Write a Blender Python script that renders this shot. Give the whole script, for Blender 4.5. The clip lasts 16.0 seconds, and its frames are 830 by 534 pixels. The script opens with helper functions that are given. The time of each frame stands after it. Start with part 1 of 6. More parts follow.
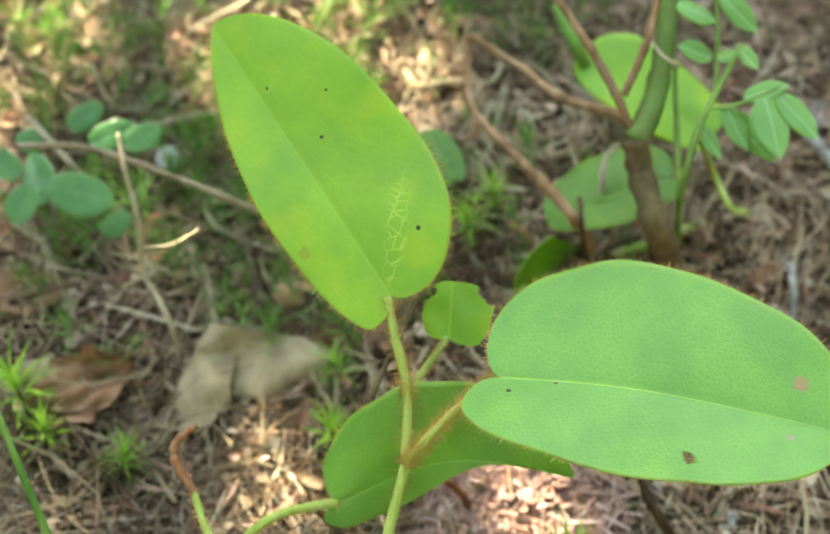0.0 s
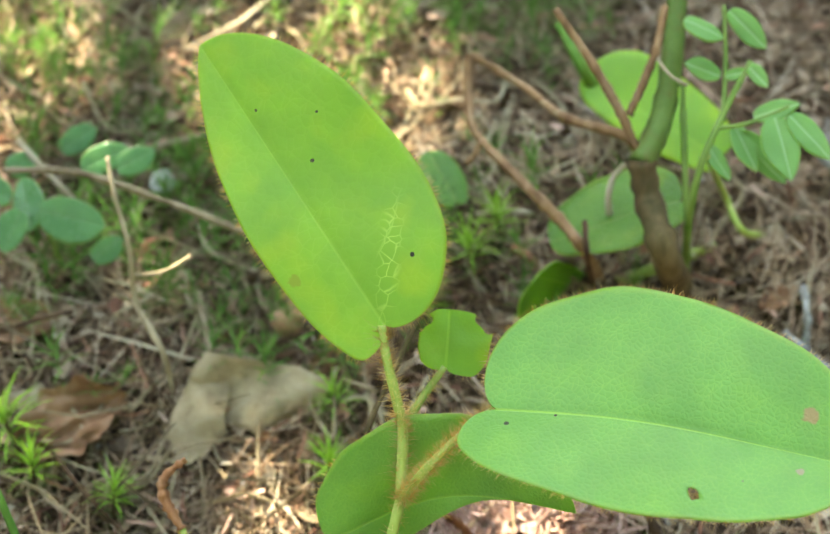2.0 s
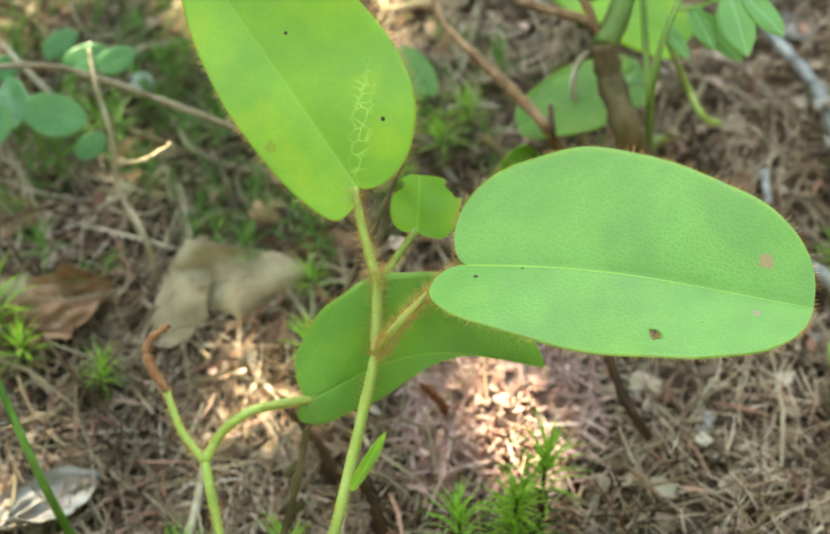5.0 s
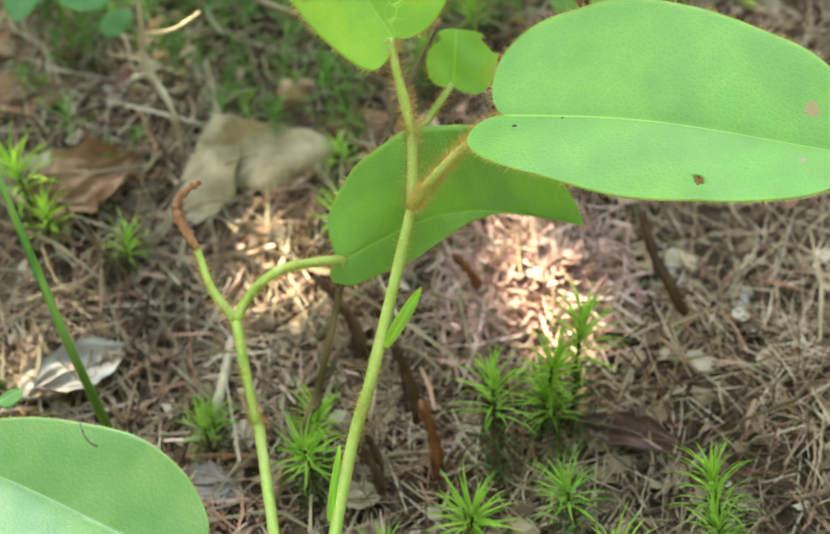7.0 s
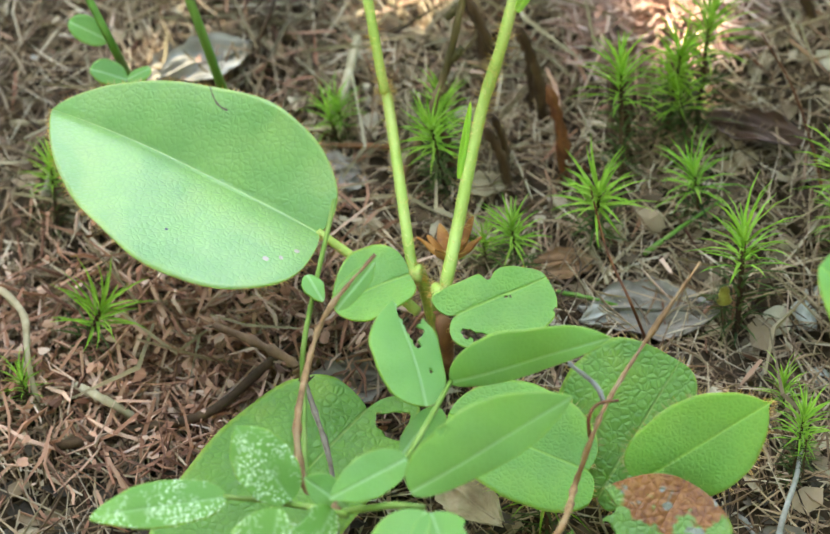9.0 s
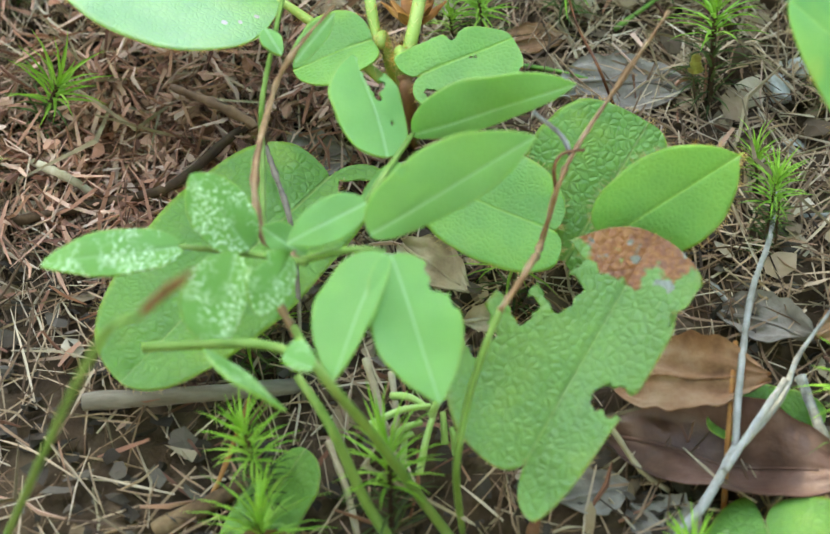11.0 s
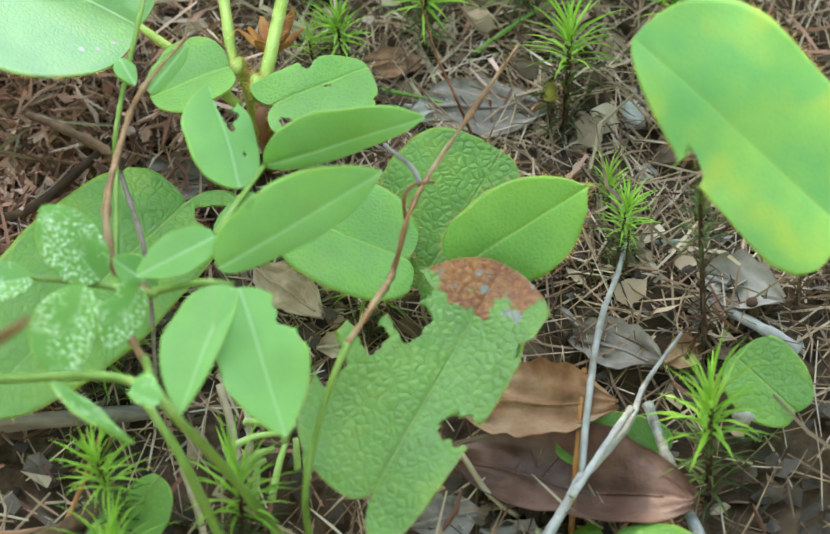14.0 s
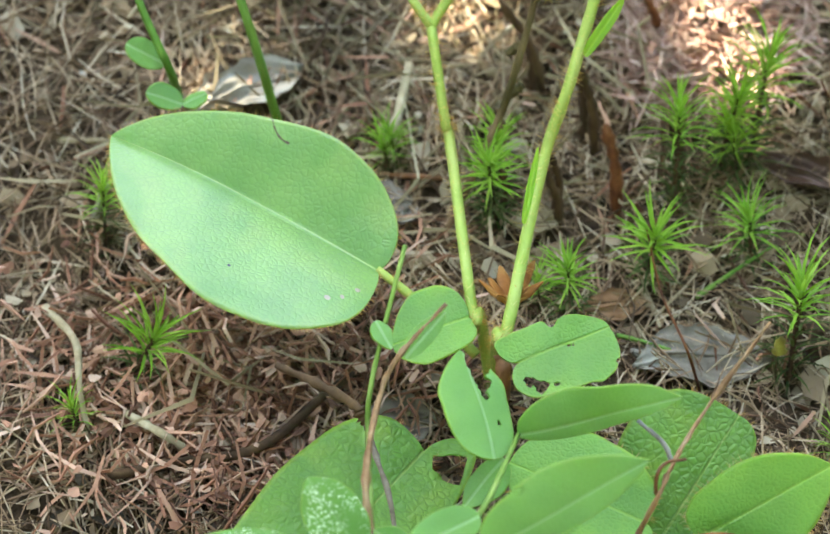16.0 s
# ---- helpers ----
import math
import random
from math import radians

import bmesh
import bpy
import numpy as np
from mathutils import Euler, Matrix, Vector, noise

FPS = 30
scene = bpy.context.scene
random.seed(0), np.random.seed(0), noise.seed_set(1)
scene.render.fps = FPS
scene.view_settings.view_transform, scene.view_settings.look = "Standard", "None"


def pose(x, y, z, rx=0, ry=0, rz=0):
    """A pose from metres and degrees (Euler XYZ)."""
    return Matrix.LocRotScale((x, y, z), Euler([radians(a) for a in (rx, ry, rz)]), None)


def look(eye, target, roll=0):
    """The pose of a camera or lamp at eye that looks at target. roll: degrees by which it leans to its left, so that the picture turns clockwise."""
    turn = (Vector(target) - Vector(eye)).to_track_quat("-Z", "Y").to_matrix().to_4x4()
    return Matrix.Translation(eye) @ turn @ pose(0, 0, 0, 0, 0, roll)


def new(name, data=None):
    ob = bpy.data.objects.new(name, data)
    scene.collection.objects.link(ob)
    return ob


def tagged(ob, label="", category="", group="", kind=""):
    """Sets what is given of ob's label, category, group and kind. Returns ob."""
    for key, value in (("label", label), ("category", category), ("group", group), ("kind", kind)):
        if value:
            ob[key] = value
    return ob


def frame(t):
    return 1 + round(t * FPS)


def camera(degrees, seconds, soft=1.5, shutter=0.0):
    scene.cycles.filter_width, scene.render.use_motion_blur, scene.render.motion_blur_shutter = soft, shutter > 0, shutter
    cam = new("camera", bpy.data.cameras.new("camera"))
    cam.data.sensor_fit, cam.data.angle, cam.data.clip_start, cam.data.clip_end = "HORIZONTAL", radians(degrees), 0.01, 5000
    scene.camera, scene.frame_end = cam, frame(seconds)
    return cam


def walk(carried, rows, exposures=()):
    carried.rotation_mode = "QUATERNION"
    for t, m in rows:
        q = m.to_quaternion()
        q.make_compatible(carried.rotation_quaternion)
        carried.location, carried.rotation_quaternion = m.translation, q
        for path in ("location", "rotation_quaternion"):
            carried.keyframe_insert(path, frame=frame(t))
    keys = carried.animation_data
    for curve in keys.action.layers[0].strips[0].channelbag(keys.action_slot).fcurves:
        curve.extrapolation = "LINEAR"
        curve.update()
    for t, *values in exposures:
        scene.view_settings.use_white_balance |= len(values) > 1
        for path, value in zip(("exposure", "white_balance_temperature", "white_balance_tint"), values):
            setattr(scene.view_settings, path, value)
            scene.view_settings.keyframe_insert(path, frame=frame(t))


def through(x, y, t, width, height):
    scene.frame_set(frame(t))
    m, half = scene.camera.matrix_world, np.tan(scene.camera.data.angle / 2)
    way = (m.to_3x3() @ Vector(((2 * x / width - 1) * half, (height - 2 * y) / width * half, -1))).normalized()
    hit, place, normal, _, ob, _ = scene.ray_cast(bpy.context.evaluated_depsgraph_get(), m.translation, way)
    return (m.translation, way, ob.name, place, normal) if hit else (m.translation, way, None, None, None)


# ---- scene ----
cam = camera(21, 16.0)
walk(cam, [
    (0, pose(0.01988, -0.28352, 0.30863, 58.000, -0.000, 0.000)),
    (0.5, pose(0.02214, -0.28871, 0.31112, 58.150, 0.121, 0.306)),
    (1, pose(0.02284, -0.28444, 0.31059, 58.320, 0.418, 0.426)),
    (1.5, pose(0.02508, -0.26966, 0.30357, 58.521, 0.719, 0.713)),
    (2, pose(0.02639, -0.26955, 0.30225, 58.428, 0.630, 0.540)),
    (2.5, pose(0.03918, -0.27937, 0.29471, 58.540, 0.667, 0.043)),
    (3, pose(0.05162, -0.28620, 0.28811, 58.510, 0.810, -0.278)),
    (3.5, pose(0.05376, -0.28804, 0.28477, 58.307, 0.932, -0.214)),
    (4, pose(0.04074, -0.29017, 0.28629, 58.038, 0.877, -0.295)),
    (4.2, pose(0.03699, -0.29283, 0.29144, 58.230, 1.286, -0.348)),
    (6.5, pose(0.02332, -0.30207, 0.26845, 58.873, 1.217, -0.232)),
    (7, pose(0.02137, -0.30586, 0.25979, 58.902, 1.040, -0.176)),
    (7.5, pose(0.01629, -0.30779, 0.24914, 58.635, 0.960, -0.224)),
    (8, pose(0.01543, -0.31584, 0.23512, 58.823, 1.314, 0.341)),
    (8.5, pose(0.01069, -0.32441, 0.22818, 59.117, 1.700, 0.946)),
    (9, pose(0.01182, -0.33486, 0.21114, 58.369, 1.346, 2.041)),
    (9.5, pose(0.01509, -0.33987, 0.20434, 57.923, 1.622, 2.133)),
    (10, pose(0.01694, -0.34898, 0.19989, 57.246, 1.860, 1.934)),
    (10.2, pose(0.01621, -0.35054, 0.19584, 57.108, 1.788, 1.872)),
    (12.3, pose(0.02288, -0.32776, 0.16702, 56.106, 0.508, 1.132)),
    (12.5, pose(0.02465, -0.33322, 0.16881, 55.689, 0.325, 0.780)),
    (13, pose(0.02561, -0.34604, 0.17915, 55.640, 0.478, 0.531)),
    (13.5, pose(0.02633, -0.34564, 0.18082, 55.785, 0.516, -0.130)),
    (14, pose(0.02583, -0.34159, 0.18956, 56.201, 0.119, -0.150)),
    (14.5, pose(0.02065, -0.33882, 0.19778, 56.912, -0.523, 0.243)),
    (15, pose(0.00769, -0.33484, 0.20901, 57.273, -0.880, 1.141)),
    (15.5, pose(-0.00547, -0.32903, 0.21793, 57.060, -1.320, 1.637)),
    (16, pose(-0.01146, -0.32491, 0.22572, 56.855, -1.179, 1.595)),
], exposures=[(0, 3.60, 8800, 4), (4, 3.62, 8800, 4), (7, 3.74, 8800, 4), (9, 3.82, 8700, 3), (12.5, 3.91, 8000, 2), (16, 3.80, 8400, 3)])
cam.data.dof.use_dof = True
cam.data.dof.focus_distance = 0.393
cam.data.dof.aperture_fstop = 19

# ---- sky and sun ----
world = bpy.data.worlds.new("sky")
world.use_nodes = True
scene.world = world
wn, wl = world.node_tree.nodes, world.node_tree.links
sky = wn.new("ShaderNodeTexSky")
sky.sky_type = "NISHITA"
sky.sun_disc = False
sky.sun_elevation, sky.sun_rotation = radians(59), radians(-42)
wl.new(sky.outputs[0], wn["Background"].inputs[0])
wn["Background"].inputs[1].default_value = 0.15
sun_data = bpy.data.lights.new("sun", "SUN")
sun_data.energy, sun_data.angle, sun_data.color = 3.6, radians(0.5), (1.0, 0.965, 0.91)
sun = new("sun", sun_data)
SUN_WAY = Vector((-0.34, 0.38, 0.86)).normalized()
sun.matrix_world = look(SUN_WAY * 5, (0, 0, 0))


# ---- materials ----
def material(name):
    m = bpy.data.materials.new(name)
    m.use_nodes = True
    nt = m.node_tree
    return m, nt.nodes, nt.links, nt.nodes["Principled BSDF"], nt.nodes["Material Output"]


def node(nodes, kind, **values):
    n = nodes.new(kind)
    for key, value in values.items():
        n.inputs[key].default_value = value
    return n


def ramp(nodes, stops):
    n = nodes.new("ShaderNodeValToRGB")
    e = n.color_ramp.elements
    while len(e) < len(stops):
        e.new(0.5)
    for item, (at, colour) in zip(e, stops):
        item.position, item.color = at, (*colour, 1)
    return n


def mixer(nodes, links, factor, a, b, blend="MIX"):
    n = nodes.new("ShaderNodeMix")
    n.data_type, n.blend_type = "RGBA", blend
    for slot, value in ((0, factor), (6, a), (7, b)):
        if hasattr(value, "is_linked"):
            links.new(value, n.inputs[slot])
        elif slot == 0:
            n.inputs[0].default_value = value
        else:
            n.inputs[slot].default_value = (*value, 1)
    return n.outputs[2]


def math_node(nodes, links, op, a, b=0.0, clamp=False):
    n = nodes.new("ShaderNodeMath")
    n.operation, n.use_clamp = op, clamp
    for slot, value in ((0, a), (1, b)):
        if hasattr(value, "is_linked"):
            links.new(value, n.inputs[slot])
        else:
            n.inputs[slot].default_value = value
    return n.outputs[0]


def ranged(nodes, links, value, a, b, c=0.0, d=1.0):
    n = nodes.new("ShaderNodeMapRange")
    n.clamp = True
    links.new(value, n.inputs[0])
    for slot, v in zip((1, 2, 3, 4), (a, b, c, d)):
        n.inputs[slot].default_value = v
    return n.outputs[0]


def leaf_material(name, light, dark, yellow, rib, through=0.45, gloss=0.36, vein=0.35, spots=None, brown=None, marks=(), netspot=None, relief=0.00006, wax=0.36, net_scale=11.0, net_tone=None, midrib=0.42, rim=(0.42, 0.50, 0.08), coat=0.0):
    """Leaf tissue. The UV holds centimetres along and across the midrib; spots: white insect feeding marks; brown: dead tissue past that many cm."""
    m, nodes, links, bsdf, out = material(name)
    uv = nodes.new("ShaderNodeUVMap").outputs[0]
    split = nodes.new("ShaderNodeSeparateXYZ")
    links.new(uv, split.inputs[0])
    across = math_node(nodes, links, "ABSOLUTE", split.outputs[1])
    big = node(nodes, "ShaderNodeTexNoise", Scale=0.75, Detail=2.0)
    links.new(uv, big.inputs["Vector"])
    small = node(nodes, "ShaderNodeTexNoise", Scale=9.0, Detail=4.0)
    links.new(uv, small.inputs["Vector"])
    tone = mixer(nodes, links, ranged(nodes, links, big.outputs[0], 0.38, 0.66), dark, light)
    blotch = node(nodes, "ShaderNodeTexNoise", Scale=1.1, Detail=1.0)
    shift = nodes.new("ShaderNodeVectorMath")
    shift.inputs[1].default_value = (7.3, 2.1, 0)
    links.new(uv, shift.inputs[0])
    links.new(shift.outputs[0], blotch.inputs["Vector"])
    tone = mixer(nodes, links, ranged(nodes, links, blotch.outputs[0], 0.56, 0.75, 0, 0.65), tone, yellow)
    tone = mixer(nodes, links, ranged(nodes, links, small.outputs[0], 0.35, 0.7, 0, 0.16), tone, dark)
    # side veins leave the midrib at a slant, and a fine net lies between them
    slant = math_node(nodes, links, "SUBTRACT", split.outputs[0], math_node(nodes, links, "MULTIPLY", across, 0.75))
    bent = math_node(nodes, links, "ADD", slant, math_node(nodes, links, "MULTIPLY", big.outputs[0], 0.5))
    wave = math_node(nodes, links, "PINGPONG", bent, 0.42)
    side = ranged(nodes, links, wave, 0.0, 0.03, 1.0, 0.0)
    net = nodes.new("ShaderNodeTexVoronoi")
    net.feature = "DISTANCE_TO_EDGE"
    net.inputs["Scale"].default_value = net_scale
    add = nodes.new("ShaderNodeVectorMath")
    links.new(uv, add.inputs[0])
    wob = node(nodes, "ShaderNodeTexNoise", Scale=2.5, Detail=2.0)
    links.new(uv, wob.inputs["Vector"])
    scale = nodes.new("ShaderNodeVectorMath")
    scale.operation = "SCALE"
    scale.inputs["Scale"].default_value = 0.12
    links.new(wob.outputs[1], scale.inputs[0])
    links.new(scale.outputs[0], add.inputs[1])
    links.new(add.outputs[0], net.inputs["Vector"])
    mesh = ranged(nodes, links, net.outputs["Distance"], 0.0, 0.06, 1.0, 0.0)
    pillow = ranged(nodes, links, net.outputs["Distance"], 0.0, 0.30)
    patch = ranged(nodes, links, big.outputs[0], 0.42, 0.62, 0.45, 1.0)
    if netspot:
        d = nodes.new("ShaderNodeVectorMath")
        d.operation = "DISTANCE"
        d.inputs[1].default_value = (netspot[0] * 0.45, netspot[1] * 2.6, 0)
        turned = nodes.new("ShaderNodeVectorRotate")
        turned.rotation_type = "Z_AXIS"
        turned.inputs["Angle"].default_value = -0.675
        links.new(add.outputs[0], turned.inputs["Vector"])
        long = nodes.new("ShaderNodeVectorMath")
        long.operation = "MULTIPLY"
        long.inputs[1].default_value = (0.45, 2.6, 1)
        links.new(turned.outputs[0], long.inputs[0])
        links.new(long.outputs[0], d.inputs[0])
        patch = math_node(nodes, links, "ADD", patch, ranged(nodes, links, d.outputs["Value"], 0.1, netspot[2], netspot[3], 0.0))
    veins = math_node(nodes, links, "MULTIPLY", math_node(nodes, links, "MAXIMUM", mesh, math_node(nodes, links, "MULTIPLY", side, 0.6)), patch)
    tone = mixer(nodes, links, math_node(nodes, links, "MULTIPLY", veins, vein * 0.6), tone, net_tone or rib)
    width = ranged(nodes, links, split.outputs[0], 0.0, 6.0, 0.036, 0.008)
    main = math_node(nodes, links, "SUBTRACT", 1.0, math_node(nodes, links, "DIVIDE", across, width), True)
    main = ranged(nodes, links, main, 0.0, 0.55)
    tone = mixer(nodes, links, math_node(nodes, links, "MULTIPLY", main, midrib), tone, rib)
    hem = nodes.new("ShaderNodeAttribute")
    hem.attribute_name = "margin"
    tone = mixer(nodes, links, ranged(nodes, links, math_node(nodes, links, "ADD", hem.outputs["Fac"], math_node(nodes, links, "MULTIPLY", small.outputs[0], 0.08)), 0.98, 1.04, 0.0, 0.35), tone, rim)
    if spots:
        speck = nodes.new("ShaderNodeTexVoronoi")
        speck.inputs["Scale"].default_value = 19.0
        links.new(add.outputs[0], speck.inputs["Vector"])
        where = node(nodes, "ShaderNodeTexNoise", Scale=1.6, Detail=2.0)
        links.new(uv, where.inputs["Vector"])
        dots = math_node(nodes, links, "MULTIPLY", ranged(nodes, links, speck.outputs["Distance"], 0.32, 0.46, 1.0, 0.0), ranged(nodes, links, where.outputs[0], 0.42, 0.56, 0, spots))
        tone = mixer(nodes, links, dots, tone, (0.76, 0.84, 0.68))
    if brown:
        edge = math_node(nodes, links, "ADD", split.outputs[0], math_node(nodes, links, "MULTIPLY", math_node(nodes, links, "SUBTRACT", wob.outputs[0], 0.5), 1.8))
        edge = math_node(nodes, links, "SUBTRACT", edge, math_node(nodes, links, "MULTIPLY", math_node(nodes, links, "MAXIMUM", split.outputs[1], 0.0), 0.8))
        dead = ranged(nodes, links, edge, brown, brown + 0.12)
        rust = ramp(nodes, [(0.3, (0.11, 0.035, 0.008)), (0.5, (0.30, 0.11, 0.018)), (0.75, (0.46, 0.23, 0.06))])
        links.new(mixer(nodes, links, 0.6, big.outputs[0], small.outputs[0]), rust.inputs[0])
        tone = mixer(nodes, links, dead, tone, rust.outputs[0])
        pale = math_node(nodes, links, "MULTIPLY", ranged(nodes, links, edge, brown - 0.30, brown - 0.2), ranged(nodes, links, wob.outputs[1], 0.57, 0.60))
        tone = mixer(nodes, links, pale, tone, (0.27, 0.29, 0.23))
    for mx, my, mr, colour in marks:
        d = nodes.new("ShaderNodeVectorMath")
        d.operation = "DISTANCE"
        d.inputs[1].default_value = (mx, my, 0)
        links.new(uv, d.inputs[0])
        ragged = math_node(nodes, links, "ADD", d.outputs["Value"], math_node(nodes, links, "MULTIPLY", math_node(nodes, links, "SUBTRACT", small.outputs[0], 0.5), mr * 1.2))
        tone = mixer(nodes, links, ranged(nodes, links, ragged, mr * 0.8, mr * 1.05, 1.0, 0.0), tone, colour)
    links.new(tone, bsdf.inputs["Base Color"])
    links.new(ranged(nodes, links, mixer(nodes, links, 0.4, big.outputs[0], small.outputs[0]), 0.3, 0.7, gloss - 0.07, gloss + 0.09), bsdf.inputs["Roughness"])
    bsdf.inputs["Specular IOR Level"].default_value = wax
    bsdf.inputs["Coat Weight"].default_value = coat
    bsdf.inputs["Coat Roughness"].default_value = gloss * 0.7
    bump = node(nodes, "ShaderNodeBump", Strength=0.8, Distance=relief)
    height = math_node(nodes, links, "ADD", math_node(nodes, links, "MULTIPLY", small.outputs[0], 0.5), math_node(nodes, links, "ADD", math_node(nodes, links, "MULTIPLY", pillow, 0.9), math_node(nodes, links, "MULTIPLY", main, -1.5)))
    links.new(height, bump.inputs["Height"])
    links.new(bump.outputs[0], bsdf.inputs["Normal"])
    trans = nodes.new("ShaderNodeBsdfTranslucent")
    glow = mixer(nodes, links, 0.75, tone, (1.0, 1.0, 0.30), "MULTIPLY")
    bright = mixer(nodes, links, 1.0, glow, (1.6, 1.6, 1.6), "MULTIPLY")
    links.new(bright, trans.inputs[0])
    both = nodes.new("ShaderNodeMixShader")
    both.inputs[0].default_value = through
    links.new(bsdf.outputs[0], both.inputs[1])
    links.new(trans.outputs[0], both.inputs[2])
    links.new(both.outputs[0], out.inputs[0])
    return m


def rough_material(name, colours, scale=60.0, rough=0.8, bump=0.5, depth=0.0006, stretch=(1, 1, 1), island=0.0, spread=(0.3, 0.7), through=0.0, stain=None):
    """Bark, litter, soil: noise through a colour ramp. island: how far single pieces differ in brightness and colour."""
    m, nodes, links, bsdf, out = material(name)
    pos = nodes.new("ShaderNodeNewGeometry")
    mapping = nodes.new("ShaderNodeMapping")
    mapping.inputs["Scale"].default_value = stretch
    links.new(pos.outputs["Position"], mapping.inputs[0])
    grain = node(nodes, "ShaderNodeTexNoise", Scale=scale, Detail=6.0, Roughness=0.6)
    links.new(mapping.outputs[0], grain.inputs["Vector"])
    wide = node(nodes, "ShaderNodeTexNoise", Scale=scale * 0.13, Detail=3.0)
    links.new(pos.outputs["Position"], wide.inputs["Vector"])
    value = grain.outputs[0]
    if island:
        r = pos.outputs["Random Per Island"]
        value = mixer(nodes, links, island, value, r)
    lo, hi = spread
    r = ramp(nodes, [(lo + (hi - lo) * k / (len(colours) - 1), c) for k, c in enumerate(colours)])
    links.new(value, r.inputs[0])
    tone = mixer(nodes, links, ranged(nodes, links, wide.outputs[0], 0.35, 0.7, 0.0, 0.45), r.outputs[0], stain or tuple(0.45 * v for v in colours[0]))
    links.new(tone, bsdf.inputs["Base Color"])
    bsdf.inputs["Roughness"].default_value = rough
    bsdf.inputs["Specular IOR Level"].default_value = 0.25
    b = node(nodes, "ShaderNodeBump", Strength=bump, Distance=depth)
    links.new(grain.outputs[0], b.inputs["Height"])
    links.new(b.outputs[0], bsdf.inputs["Normal"])
    if through:
        trans = nodes.new("ShaderNodeBsdfTranslucent")
        links.new(tone, trans.inputs[0])
        both = nodes.new("ShaderNodeMixShader")
        both.inputs[0].default_value = through
        links.new(bsdf.outputs[0], both.inputs[1])
        links.new(trans.outputs[0], both.inputs[2])
        links.new(both.outputs[0], out.inputs[0])
    return m


LEAF = leaf_material("arbutus_leaf", (0.21, 0.45, 0.08), (0.16, 0.37, 0.068), (0.26, 0.48, 0.07), (0.40, 0.60, 0.12), wax=0.6, relief=0.00013)
LEAF_TOP = leaf_material("arbutus_young_leaf", (0.32, 0.54, 0.065), (0.255, 0.47, 0.065), (0.41, 0.56, 0.06), (0.45, 0.64, 0.10), relief=0.00005, through=0.55)
LEAF_MARKED = leaf_material("arbutus_leaf_spotted", (0.195, 0.45, 0.08), (0.165, 0.395, 0.07), (0.215, 0.46, 0.075), (0.46, 0.68, 0.14), wax=0.5, midrib=0.6, net_scale=9.0, relief=0.00007,
                            marks=((5.3, -0.68, 0.15, (0.42, 0.30, 0.12)), (5.3, 0.40, 0.08, (0.40, 0.33, 0.18)), (0.2, 0.35, 0.05, (0.05, 0.06, 0.02)), (1.0, 0.06, 0.03, (0.06, 0.05, 0.02)), (4.4, 0.9, 0.02, (0.2, 0.2, 0.1))))
LEAF_TOP_MARKED = leaf_material("arbutus_young_leaf_spotted", (0.32, 0.54, 0.065), (0.255, 0.47, 0.065), (0.42, 0.56, 0.06), (0.85, 0.90, 0.30), netspot=(1.22, 0.03, 0.66, 10.0), net_scale=4.5, midrib=0.10, relief=0.00005, through=0.55, vein=0.09,
                                marks=((0.70, 1.10, 0.05, (0.04, 0.04, 0.02)), (3.2, 0.55, 0.04, (0.08, 0.07, 0.03)), (1.5, -0.9, 0.12, (0.34, 0.42, 0.06)), (4.6, 0.2, 0.03, (0.08, 0.08, 0.03)), (3.9, 1.1, 0.03, (0.06, 0.06, 0.03))))
LEAF_OLD = leaf_material("arbutus_old_leaf", (0.18, 0.37, 0.065), (0.125, 0.29, 0.05), (0.24, 0.39, 0.055), (0.28, 0.42, 0.11), gloss=0.34, relief=0.00024, net_scale=7.5, net_tone=(0.09, 0.20, 0.04), vein=0.6, wax=0.5, midrib=0.7)
LEAF_SHINY = leaf_material("arbutus_shiny_leaf", (0.22, 0.42, 0.085), (0.14, 0.33, 0.055), (0.25, 0.41, 0.08), (0.32, 0.48, 0.14), gloss=0.36, coat=0.7, relief=0.00010, net_scale=9.0, net_tone=(0.10, 0.22, 0.05), vein=0.55, midrib=0.7, wax=0.9, through=0.3, marks=((0.07, -0.71, 0.05, (0.42, 0.34, 0.24)), (0.23, -1.05, 0.045, (0.42, 0.34, 0.24)), (0.45, -1.25, 0.06, (0.42, 0.34, 0.24)), *((3.0 - 0.034 * q, 1.40 - 0.019 * q - 0.10 * math.sin(q / 5), 0.022, (0.10, 0.07, 0.02)) for q in range(16)), (2.2, -1.75, 0.035, (0.03, 0.03, 0.02)), (4.6, 1.0, 0.10, (0.33, 0.40, 0.05))))
LEAF_BROWNED = leaf_material("arbutus_browned_leaf", (0.19, 0.37, 0.07), (0.135, 0.29, 0.05), (0.22, 0.38, 0.06), (0.29, 0.44, 0.11), gloss=0.36, brown=3.3, wax=0.6, coat=0.15, relief=0.00029, net_scale=7.0, net_tone=(0.085, 0.20, 0.04), vein=0.6, rim=(0.36, 0.30, 0.08))
LEAF_YELLOWED = leaf_material("arbutus_mottled_leaf", (0.28, 0.50, 0.12), (0.17, 0.42, 0.13), (0.48, 0.52, 0.08), (0.42, 0.58, 0.16))
